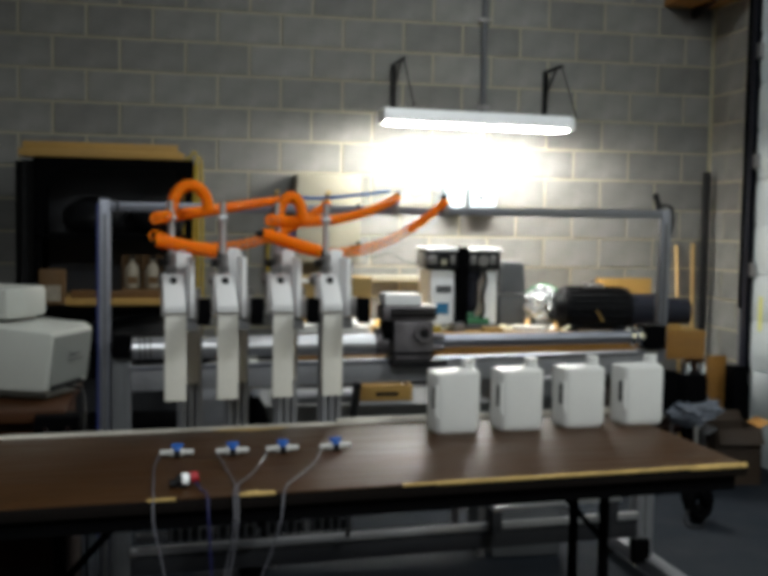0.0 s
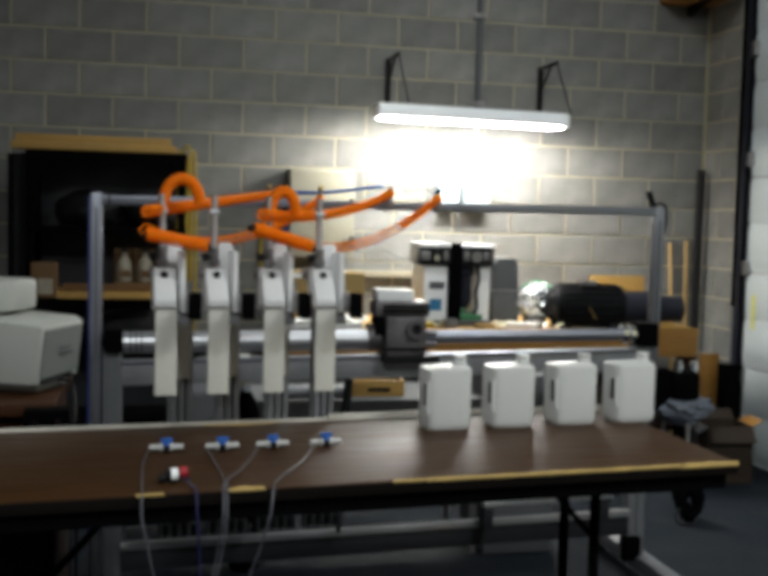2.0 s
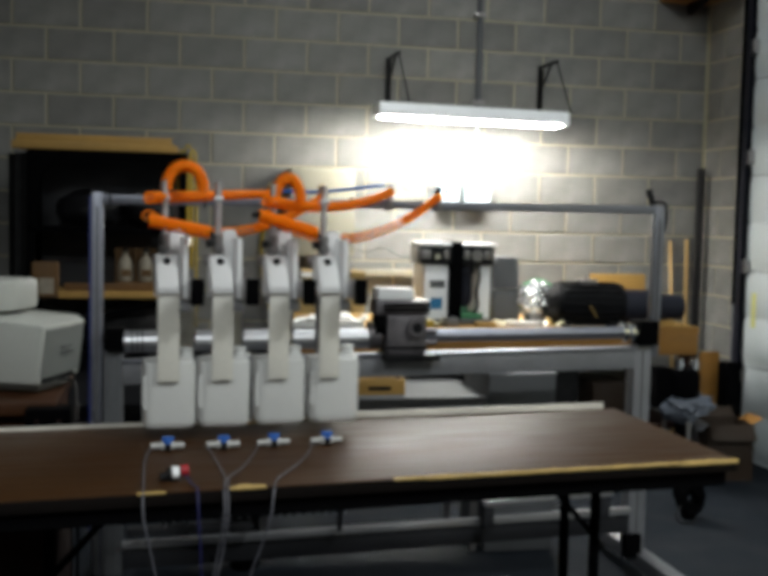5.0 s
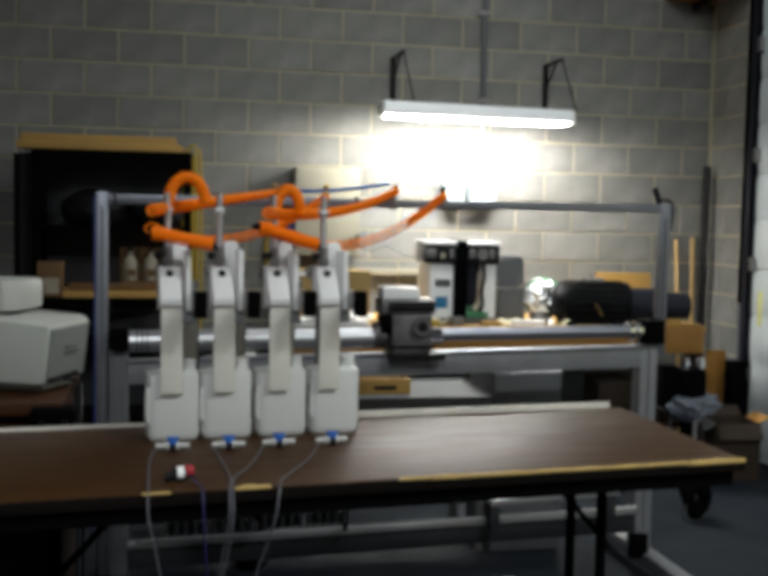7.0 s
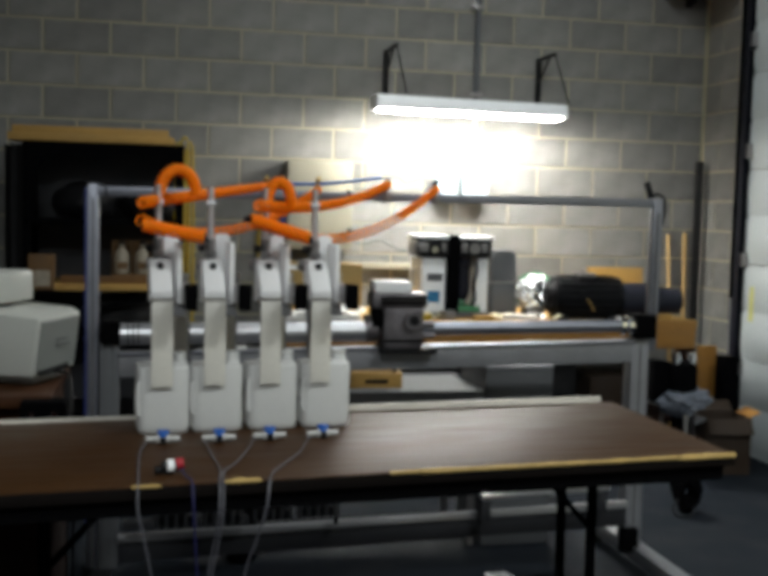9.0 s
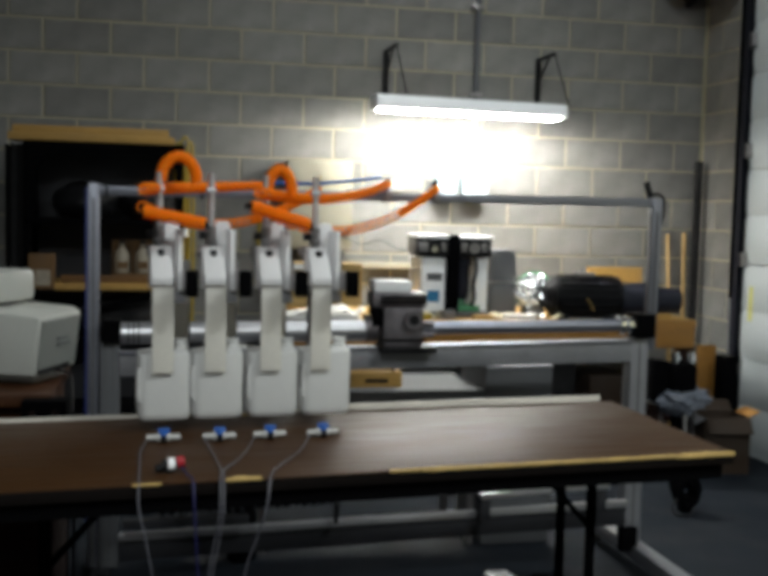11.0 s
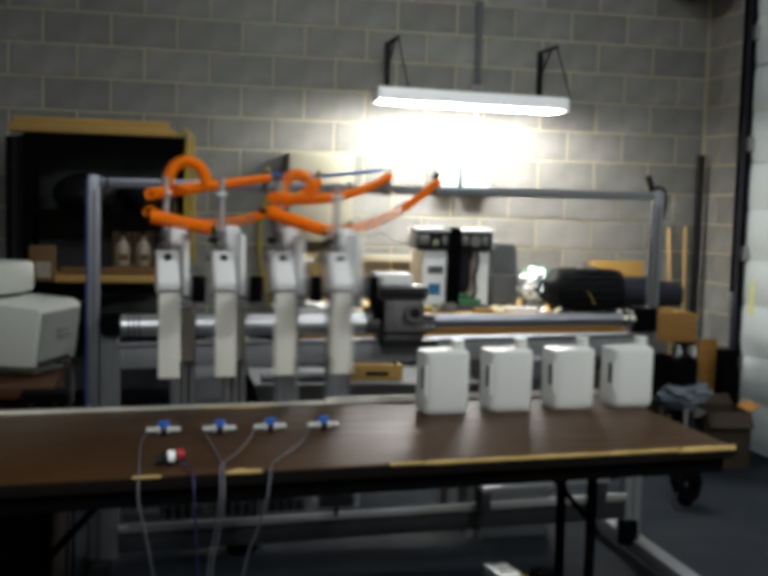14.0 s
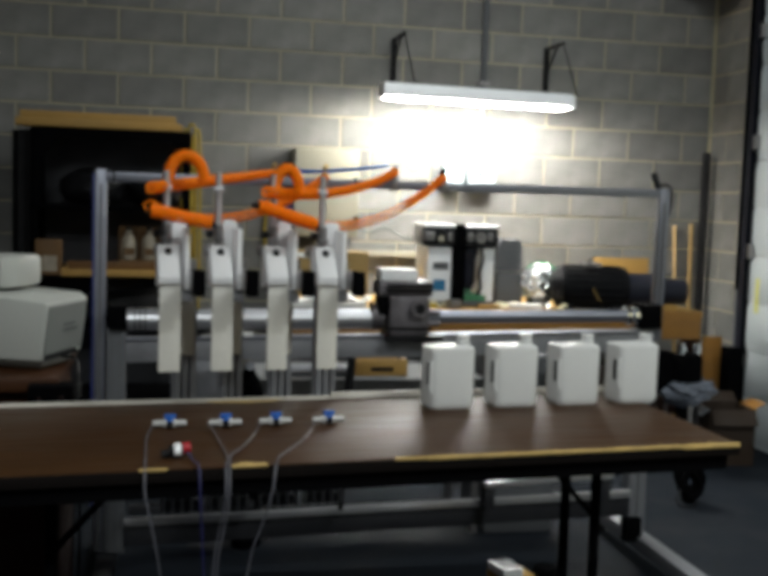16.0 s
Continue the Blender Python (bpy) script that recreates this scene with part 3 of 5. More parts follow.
    for x in (0.015, 0.042, 0.069, 0.096, 0.123):
        part("guide_bar", box(nb(), x - 0.005, x + 0.005, 0.27, 0.285, -0.33, -0.05, 0.002), ALU_DULL, ob)
    part("guide_plate", box(nb(), 0.009, 0.129, 0.286, 0.299, -0.33, -0.30, 0.002), SHADEMETAL, ob)
    bm = nb()
    box(bm, 0.012, 0.06, 0.02, 0.2845, 0.31, 0.34, 0.003)
    box(bm, 0.012, 0.035, 0.101, 0.145, 0.3405, 0.38, 0.002)
    box(bm, 0.044, 0.104, 0.2975, 0.345, 0.302, 0.335, 0.002)
    part("bridge", bm, ALU_DULL, ob)
    part("arm", box(nb(), 0.05, 0.095, 0.346, 1.19, -0.31, -0.27, 0.003), ALU_DULL, ob)
    return ob


# travel of the four heads between the filling side and the supply side
HEAD_A = (-3.768, -3.632, -3.484, -3.347)
HEAD_B = (-2.957, -2.771, -2.576, -2.378)


LIFT = 0.033


def head_pose(i, s, up=0.0):
    x = HEAD_A[i] + (HEAD_B[i] - HEAD_A[i]) * s
    return pose(x, -4.045 + 0.104 * (x + 2.957), TZ + LIFT * up, 0, 0, 5)


def raised(t):
    """How far the heads are lifted: fully while they carry the jugs across."""
    for a, b, c, d in ((3.95, 4.06, 5.18, 5.35), (10.85, 11.0, 12.32, 12.6)):
        if a <= t <= d:
            return max(0.0, min(1.0, (t - a) / (b - a), (d - t) / (d - c)))
    return 0.0


OUT = {2.05: (0, 0, 0, 0.01), 2.1: (0, 0.005, 0.01, 0.04), 2.2: (0.02, 0.057, 0.083, 0.15), 2.3: (0.13, 0.235, 0.29, 0.37), 2.4: (0.345, 0.49, 0.56, 0.66),
       2.5: (0.54, 0.67, 0.76, 0.82), 2.6: (0.75, 0.88, 0.94, 0.965), 2.7: (0.87, 0.95, 0.98, 0.99), 2.8: (0.96, 0.985, 1, 1), 2.9: (1, 1, 1, 1)}
FULL = {11.0: (0, 0, 0, 0), 11.1: (0.0, 0.01, 0.02, 0.03), 11.2: (0.02, 0.05, 0.09, 0.14), 11.3: (0.07, 0.14, 0.21, 0.295), 11.4: (0.22, 0.33, 0.41, 0.51),
        11.5: (0.43, 0.555, 0.65, 0.72), 11.6: (0.64, 0.74, 0.83, 0.86), 11.7: (0.79, 0.85, 0.91, 0.94), 11.8: (0.92, 0.95, 0.98, 0.99), 11.9: (0.975, 0.99, 1, 1), 12.0: (1, 1, 1, 1)}
BACK = {13.2: (1, 1, 1, 1), 13.3: (0.975, 0.99, 1, 1), 13.4: (0.92, 0.96, 0.98, 0.995), 13.5: (0.83, 0.87, 0.93, 0.955), 13.6: (0.6, 0.70, 0.78, 0.83), 13.7: (0.33, 0.41, 0.51, 0.57),
        13.8: (0.165, 0.22, 0.29, 0.35), 13.9: (0.055, 0.09, 0.135, 0.18), 14.0: (0.02, 0.03, 0.04, 0.06), 14.1: (0.005, 0.01, 0.012, 0.015), 14.2: (0, 0, 0, 0)}
SHARE = {0.0: (0, 0, 0, 0), 1.95: (0, 0, 0, 0), **OUT, **{round(t - 9.1, 3): v for t, v in BACK.items()}, **FULL, **BACK, 16.0: (0, 0, 0, 0),
         3.95: (1, 1, 1, 1), 4.06: (1, 1, 1, 1), 5.18: (0, 0, 0, 0), 5.35: (0, 0, 0, 0), 10.85: (0, 0, 0, 0), 12.32: (1, 1, 1, 1), 12.6: (1, 1, 1, 1)}
TIMES = sorted(SHARE)


def jug_share(i, t):
    """Where jug i is: it waits on the supply side, is carried away and brought back."""
    if t < 3.7 or t >= 13.2:
        return 1.0
    return SHARE[t][i]


heads = [make_head()]
for i in range(3):
    heads.append(copy_thing(heads[0], HOME))
jugs = [make_jug()]
for i in range(3):
    jugs.append(copy_thing(jugs[0], HOME))
JUG_AT_A, JUG_AT_B = (0.008, 0.012, 0.013, 0.025), (-0.011, 0.003, 0.011, 0.013)


def jug_pose(i, t):
    s = jug_share(i, t)
    dx = JUG_AT_A[i] + (JUG_AT_B[i] - JUG_AT_A[i]) * s
    return head_pose(i, s, raised(t)) @ pose(dx, 0.074 - 0.004 * s, 0.001)


def motions():
    for i in range(4):
        walk(heads[i], [(t, head_pose(i, SHARE[t][i], raised(t))) for t in TIMES])
        walk(jugs[i], [(t, jug_pose(i, t)) for t in TIMES])
    hose_motions()


# ---- orange coiled air hoses ----
COIL_R, HOSE_R = 0.0138, 0.0026


def coil_mesh(turns, length, wire=HOSE_R):
    bm = nb()
    k = turns * 12
    sweep(bm, [(length * (i / k - 0.5), COIL_R * math.cos(2 * math.pi * i / 12), COIL_R * math.sin(2 * math.pi * i / 12)) for i in range(k + 1)],
          wire, 6)
    return mesh_of("coil", bm, ORANGE)


LONG_COIL, SHORT_COIL, LOOSE_COIL, WIDE_COIL = coil_mesh(7, 0.088), coil_mesh(4, 0.024), coil_mesh(5, 0.088), coil_mesh(3, 0.092, 0.0019)


def bend(p0, p1, sag, lean=0.5):
    """Points of a hose that hangs (sag > 0) or arches (sag < 0) between its ends."""
    p0, p1 = Vector(p0), Vector(p1)
    q = p0.lerp(p1, lean) - Vector((0, 0, 2 * sag))

    def at(s):
        return p0 * (1 - s) ** 2 + q * 2 * s * (1 - s) + p1 * s * s
    return at


def coil_pose(at, s):
    d = at(min(1, s + 0.02)) - at(max(0, s - 0.02))
    return Matrix.Translation(at(s)) @ d.to_track_quat("X", "Z").to_matrix().to_4x4()


def make_hose(label, count, mesh, dense=99, loose=None):
    """A hose of rigid coils: the first ones wound close, the rest pulled apart."""
    ob = thing("air_hose", HOME, label, "hose", "orange air hoses")
    coils = []
    for k in range(count):
        o = new("coil", mesh if k < dense else loose)
        o.parent = ob
        coils.append(o)
    return coils


# anchor on the top bar, head, place on the head, sag
LONG = [((-3.372, -2.83, 1.594), 0, (-0.055, -0.02, 0.605), 0.0),
        ((-3.172, -2.83, 1.586), 0, (-0.06, -0.03, 0.562), 0.08),
        ((-2.899, -2.83, 1.613), 2, (-0.045, -0.02, 0.605), 0.035),
        ((-2.698, -2.83, 1.603), 2, (-0.05, -0.03, 0.572), 0.108)]
long_hoses = [make_hose("orange coiled air hose stretched from the frame to a gripper head", 17, LONG_COIL, d, c) for d, c in ((11, LOOSE_COIL), (7, WIDE_COIL), (11, LOOSE_COIL), (4, WIDE_COIL))]
arch_hoses = [make_hose("orange coiled air hose arched between two gripper heads", 11, SHORT_COIL) for h in (0, 2)]
flat_hoses = []
for i in (0, 2):
    ob = thing("air_hose", HOME, "orange coiled air hose lying across two gripper heads", "hose", "orange air hoses")
    bm = nb()
    k = 19 * 12
    a, b = (Vector((-0.056, -0.035, 0.548)), Vector((0.098, -0.035, 0.520))) if i == 0 else (Vector((-0.066, -0.035, 0.568)), Vector((0.090, -0.035, 0.522)))
    m = (b - a).to_track_quat("X", "Z").to_matrix()
    pts = [a.lerp(b, j / k) + m @ Vector((0, 0.0142 * math.cos(2 * math.pi * j / 12), 0.0142 * math.sin(2 * math.pi * j / 12))) for j in range(k + 1)]
    sweep(bm, pts, 0.0038, 6)
    part("coil", bm, ORANGE, ob)
    for p, q in ((a, a + Vector((0.0, 0.06, 0.0))), (b, b + Vector((0.015, 0.05, -0.01)))):
        part("end_fitting", cyl(nb(), p, q, 0.009, seg=10), BLACK, ob, "black hose fitting")
    flat_hoses.append((ob, i))


def hose_motions():
    for coils, (anchor, i, place, sag) in zip(long_hoses, LONG):
        rows = [[] for c in coils]
        for t in TIMES:
            at = bend(anchor, head_pose(i, SHARE[t][i], raised(t)) @ Vector(place), sag * (1 - 0.75 * SHARE[t][i]), 0.62 if sag > 0.06 else 0.5)
            for k in range(len(coils)):
                rows[k].append((t, coil_pose(at, (k + 0.5) / len(coils))))
        for c, r in zip(coils, rows):
            walk(c, r)
    for coils, i in zip(arch_hoses, (0, 2)):
        rows = [[] for c in coils]
        for t in TIMES:
            a, b = SHARE[t][i], SHARE[t][i + 1]
            p = head_pose(i, a, raised(t)) @ Vector((-0.002 + (0.012 if i == 2 else -0.012) * a, 0.075, 0.628))
            q = head_pose(i + 1, b, raised(t)) @ Vector((-0.046 - 0.027 * (i == 2) * (1 - b) - 0.034 * b, 0.075, 0.655 - 0.05 * (i == 2) * (1 - b)))
            mid, half, high = (p + q) / 2, (q.x - p.x) / 2, 0.062 - 0.014 * (a + b) / 2
            for k in range(len(coils)):
                a = math.pi * (1 - (k + 0.5) / len(coils))
                place = mid + Vector((half * math.cos(a), 0, high * math.sin(a) - 0.01))
                d = Vector((half * math.sin(a), 0, -high * math.cos(a)))
                rows[k].append((t, Matrix.Translation(place) @ d.to_track_quat("X", "Z").to_matrix().to_4x4()))
        for c, r in zip(coils, rows):
            walk(c, r)
    for ob, i in flat_hoses:
        walk(ob, [(t, head_pose(i, SHARE[t][i], raised(t))) for t in TIMES])


# fittings and the blue line on the top bar
for a in ((-3.372, 0), (-3.172, 1), (-2.899, 2), (-2.698, 3)):
    x = a[0]
    z = 1.578 + (x + 4) * 0.0072
    ob = thing("hose_fitting", pose(x, MY, z), "brass and steel hose fitting clamped on the top bar", "fitting", "hose fittings")
    part("clamp", box(nb(), -0.014, 0.014, -0.026, 0.026, -0.045, 0.012, 0.003), STEEL, ob)
    part("elbow", sweep(nb(), spline([(0, 0, 0.01), (0, 0, 0.035), (0, -0.03, 0.045)], 5), 0.009, 8), MATTE if a[1] > 1 else WORN, ob)
ob = solid("air_line", sweep(nb(), spline([(-3.36, MY, 1.607), (-3.2, MY, 1.607), (-3.05, MY, 1.622), (-2.92, MY, 1.640)], 6), 0.007, 8), BLUE, HOME,
           "blue air line along the top bar", "hose")
ob = solid("cable", sweep(nb(), spline([(-2.90, MY, 1.63), (-2.86, MY, 1.655), (-2.82, MY, 1.62), (-2.76, MY, 1.64), (-2.70, MY, 1.615)], 6), 0.003, 6), GREYPLAST, HOME,
           "thin grey cable looped on the top bar", "cable")
ob = solid("spray_nozzle", bar(nb(), (-1.785, MY, 1.655), (-1.762, MY, 1.588), 0.022, 0.022, 0.004), BLACK, HOME, "black nozzle fixed on the frame corner", "nozzle")

solid("cable", sweep(nb(), spline([(-1.765, MY, 1.60), (-1.735, MY - 0.01, 1.605), (-1.705, MY, 1.59), (-1.698, MY, 1.54), (-1.708, MY, 1.48)], 6), 0.006, 8), BLACK, HOME,
      "short black cable hanging over the frame corner", "cable")

# ---- things on the table ----
for x, y, turn in ((-3.766, -4.215, 2), (-3.626, -4.212, 4), (-3.496, -4.200, 6), (-3.355, -4.188, 8)):
    ob = thing("ball_valve", pose(x, y, TZ + 0.0125, 0, 0, turn), "small white plastic ball valve with a blue handle on the table", "valve", "ball valves")
    bm = nb()
    cyl(bm, (-0.042, 0, 0), (0.042, 0, 0), 0.0075, seg=14)
    cyl(bm, (-0.016, 0, 0), (0.016, 0, 0), 0.012, seg=16)
    part("body", bm, VALVEMAT, ob)
    bm = nb()
    cyl(bm, (0, 0, 0.006), (0, 0, 0.018), 0.013, 0.012, seg=16)
    box(bm, -0.014, 0.016, -0.007, 0.007, 0.012, 0.023, 0.003)
    part("handle", bm, BLUE, ob, "blue handle")
    part("clip", box(nb(), -0.008, 0.008, -0.016, -0.004, -0.0115, 0.006, 0.002), BLACK, ob)
H = TZ + 0.006
TUBES = [[(-3.808, -4.20, H + 0.005), (-3.822, -4.30, H), (-3.823, -4.45, H), (-3.822, -4.585, H), (-3.821, -4.625, 0.87), (-3.807, -4.62, 0.80), (-3.79, -4.60, 0.70), (-3.76, -4.5, 0.45), (-3.7, -4.3, 0.012)],
         [(-3.667, -4.20, H + 0.005), (-3.655, -4.32, H), (-3.642, -4.50, H), (-3.648, -4.575, H), (-3.65, -4.615, 0.865), (-3.66, -4.6, 0.788), (-3.672, -4.58, 0.69), (-3.68, -4.5, 0.4), (-3.6, -4.3, 0.012)],
         [(-3.540, -4.20, H + 0.005), (-3.565, -4.30, H), (-3.60, -4.42, H), (-3.632, -4.51, H + 0.004), (-3.640, -4.57, H + 0.004), (-3.642, -4.615, 0.865), (-3.652, -4.605, 0.78), (-3.664, -4.59, 0.69), (-3.66, -4.5, 0.4), (-3.55, -4.3, 0.012)],
         [(-3.397, -4.19, H + 0.005), (-3.42, -4.27, H), (-3.45, -4.36, H), (-3.51, -4.49, H), (-3.535, -4.565, H), (-3.548, -4.605, 0.86), (-3.569, -4.59, 0.78), (-3.592, -4.57, 0.69), (-3.62, -4.5, 0.4), (-3.5, -4.3, 0.012)]]
for pts in TUBES:
    solid("tube", sweep(nb(), spline(pts, 7), 0.0018, 8), CLEAR, pose(0.002, -0.03, 0), "milky plastic tube running over the table edge", "tube", "plastic tubes")
ob = thing("regulator", pose(-3.750, -4.525, TZ + 0.018, 0, 0, 8), "small pale metal valve with a red knob on the table", "valve")
bm = nb()
cyl(bm, (-0.020, 0, 0), (0.010, 0, 0), 0.013, seg=18)
box(bm, -0.014, 0.005, -0.011, 0.011, -0.017, 0.012, 0.003)
part("body", bm, BLACK, ob)
# white band gives the dark body its highlight by colour
part("collar", cyl(nb(), (-0.009, 0, 0.001), (0.006, 0, 0.001), 0.0145, seg=18), BRIGHT, ob, "white band painted as a highlight")
part("knob", cyl(nb(), (0.011, 0, 0.004), (0.028, 0, 0.006), 0.013, seg=16), RED, ob, "red knob")
part("stem", cyl(nb(), (-0.020, 0, -0.006), (-0.036, 0, -0.008), 0.010, seg=12), BLACK, ob)
solid("tube", sweep(nb(), spline([(-3.735, -4.51, H + 0.01), (-3.722, -4.55, H), (-3.713, -4.59, H), (-3.71, -4.62, 0.87), (-3.70, -4.6, 0.7), (-3.68, -4.5, 0.4), (-3.66, -4.35, 0.012)], 6), 0.0024, 6),
      BLUETUBE, pose(0.007, -0.03, 0), "thin blue tube hanging over the table edge", "tube")

# ---- below the table ----
cab = thing("cabinet", pose(-4.37, -4.2, 0), "red-brown wooden cabinet under the table", "cabinet")
# cabinet body and door are darkened in colour for the shade they stand in
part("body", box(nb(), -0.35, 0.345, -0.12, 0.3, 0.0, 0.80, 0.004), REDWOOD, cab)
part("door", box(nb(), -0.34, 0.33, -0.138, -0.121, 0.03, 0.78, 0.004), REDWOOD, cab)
ob = thing("power_block", pose(-2.53, -3.32, 0, 0, 0, 12), "white outlet block on a wooden base on the floor", "outlet")
part("base", box(nb(), -0.05, 0.085, -0.05, 0.07, 0.0, 0.155, 0.003), PINE, ob, "wooden base")
part("block", box(nb(), -0.052, 0.03, -0.055, 0.065, 0.156, 0.19, 0.006), BRIGHT, ob)
for k in range(3):
    part("socket", box(nb(), -0.042, 0.02, -0.042 + k * 0.036, -0.02 + k * 0.036, 0.19, 0.193, 0.001), GREYPLAST, ob)
ob = thing("drum", pose(-2.38, -3.3, 0), "black plastic drum on the floor under the table", "drum")
part("shell", lathe(nb(), [(0.045, 0.0), (0.05, 0.01), (0.05, 0.15), (0.04, 0.17), (0.02, 0.175)], 20), MATTE, ob)
ob = thing("cable_bundle", pose(-1.109, -2.025, 0), "bundle of black cable with a loose loop on the floor", "cable")
bm = nb()
rnd = random.Random(12)
pts = []
for k in range(9):
    tip, turn, r = rnd.uniform(-35, 35), rnd.uniform(-60, 60), rnd.uniform(0.055, 0.085)
    m = pose(rnd.uniform(-0.015, 0.015), rnd.uniform(-0.03, 0.03), 0.115, 90 + tip, 0, turn)
    pts += [m @ Vector((r * 0.8 * math.cos(a), r * math.sin(a), 0)) for a in (2 * math.pi * j / 18 for j in range(18))]
sweep(bm, pts, 0.014, 6)
part("coil", bm, MATTE, ob)
part("plug", box(nb(), -0.035, 0.03, -0.03, 0.03, 0.0, 0.07, 0.008), MATTE, ob)
part("loop", sweep(nb(), spline([(-0.05, -0.04, 0.10), (-0.105, -0.06, 0.05), (-0.10, -0.09, 0.012), (-0.04, -0.11, 0.012), (0.0, -0.07, 0.03)], 6), 0.006, 6), BLACK, ob)

# ---- behind the machine: low stand with a pan and a roll ----
stand = thing("steel_stand", pose(-2.75, -2.15, 0), "grey steel stand with a flat closed pan behind the machine", "stand")
bm = nb()
for s in ((-0.62, 0.41, -0.26, -0.25), (-0.62, 0.41, 0.25, 0.26), (-0.62, -0.61, -0.25, 0.25), (0.40, 0.41, -0.25, 0.25)):
    box(bm, s[0], s[1], s[2], s[3], 0.62, 0.715)
box(bm, -0.61, 0.40, -0.25, 0.25, 0.62, 0.708)
part("pan", bm, ZINC, stand, "flat grey metal pan with a lid")
for x in (-0.58, 0.37):
    for y in (-0.22, 0.22):
        part("leg", box(nb(), x - 0.015, x + 0.015, y - 0.015, y + 0.015, 0, 0.62), STEEL, stand)
solid("roll", cyl(nb(), (-3.34, -2.36, 0.745), (-2.97, -2.36, 0.745), 0.028, seg=20), ALU_DULL, HOME, "grey roll lying on the pan", "roll")
ob = thing("wooden_tray", pose(-2.81, -2.2, 0.709), "small wooden tray on the grey pan", "tray")
bm = nb()
box(bm, -0.12, 0.12, -0.08, -0.07, 0.0, 0.072, 0.002)
box(bm, -0.12, 0.12, 0.07, 0.08, 0.0, 0.072, 0.002)
box(bm, -0.12, -0.11, -0.07, 0.07, 0.0, 0.072, 0.002)
box(bm, 0.11, 0.12, -0.07, 0.07, 0.0, 0.072, 0.002)
part("slot", box(nb(), -0.05, 0.055, -0.0815, -0.0801, 0.02, 0.04), BLACK, ob, "dark slot")
part("frame", bm, PINE, ob)
part("base", box(nb(), -0.11, 0.11, -0.07, 0.07, 0.0, 0.03), DARKCLOTH, ob)
ob = thing("control_box", pose(-2.17, -2.2, 0), "dark grey sheet metal control box behind the machine", "box")
part("body", box(nb(), -0.16, 0.16, -0.2, 0.2, 0.0, 0.81, 0.005), GREYPLAST, ob)
part("top_edge", box(nb(), -0.163, 0.163, -0.203, 0.203, 0.811, 0.823, 0.002), ALU_DULL, ob)
ob = thing("gas_bottle", pose(-3.42, -2.45, 0), "dark steel bottle standing behind the machine", "bottle")
part("shell", lathe(nb(), [(0.055, 0.0), (0.062, 0.02), (0.062, 0.66), (0.05, 0.72), (0.025, 0.76), (0.018, 0.78)], 22), MATTE, ob)
part("valve", cyl(nb(), (0, -0.03, 0.79), (0, 0.02, 0.79), 0.02, seg=14), CHROME, ob)
ob = thing("lever", pose(-3.085, -2.9, 0), "black clamping lever on the machine", "lever")
part("arm", bar(nb(), (-0.005, 0, 0.28), (0.025, 0, 0.885), 0.018, 0.018, 0.004), BLACK, ob)
part("grip", cyl(nb(), (0.012, 0, 0.75), (0.026, 0, 0.89), 0.017, seg=12), BLACK, ob)

ob = solid("sheet_panel", box(nb(), -0.09, 0.09, -0.01, 0.01, 0.0, 0.80, 0.003), ALU_DULL, pose(-3.56, -2.2, 0), "grey sheet metal panel standing behind the machine", "panel")
solid("cable", sweep(nb(), spline([(-3.66, MY, 0.965), (-3.6, MY, 0.985), (-3.5, MY + 0.02, 0.99), (-3.4, MY + 0.01, 0.985), (-3.32, MY, 0.968)], 6), 0.012, 8), BLACK, HOME, "black cable lying on the machine beam", "cable")
solid("cable_tag", box(nb(), -0.06, 0.06, -0.02, 0.02, 0, 0.012, 0.003), PAPER, pose(-3.5, MY - 0.015, 0.963, 0, -1, 0), "white tag lying on the machine beam", "tag")

# ---- computer desk ----
desk = thing("desk", pose(-4.55, -3.05, 0), "red-brown wooden desk with a dark switch box", "desk")
part("desktop", box(nb(), -0.5, 0.44, -0.35, 0.35, 0.855, 0.895, 0.004), DESKWOOD, desk)
part("side", box(nb(), 0.39, 0.42, -0.3, 0.32, 0.0, 0.855), DESKWOOD, desk)
part("side", box(nb(), -0.48, -0.45, -0.3, 0.32, 0.0, 0.855), DESKWOOD, desk)
part("front", box(nb(), -0.45, 0.39, -0.29, -0.27, 0.5, 0.855), DESKWOOD, desk)
mon = thing("crt_monitor", pose(-4.163, -3.28, 0.8965, 0, 0, -22), "beige tube monitor seen from behind on a desk", "monitor")
bm = nb()
prism(bm, [(-0.40, 0.0), (0.0, 0.0), (0.0, 0.30), (-0.05, 0.36), (-0.40, 0.36)], "z", 0.035, 0.262, 0.012)
for v in bm.verts:
    # the flanks lean out towards the top, which falls off to the side
    if v.co.z > 0.15:
        v.co.z -= 0.03 * max(0.0, (v.co.x + 0.2) / 0.2)
    elif v.co.x > -0.1:
        v.co.x -= 0.022
part("housing", bm, BEIGE, mon)
part("tube_cover", prism(nb(), [(-0.40, 0.10), (-0.22, 0.10), (-0.19, 0.15), (-0.19, 0.33), (-0.40, 0.33)], "z", 0.262, 0.372, 0.02), BEIGE, mon)
bm = nb()
prism(bm, [(-0.0195, 0.055), (-0.0135, 0.055), (0.006, 0.218), (0.0, 0.218)], "y", 0.02, 0.285)
part("side_panel", bm, SCREEN, mon, "grey side panel")
bm = nb()
for k in range(2):
    box(bm, -0.008, 0.001 + 0.0024 * k, 0.13, 0.13 + (0.09, 0.07)[k], 0.125 + 0.02 * k, 0.132 + 0.02 * k)
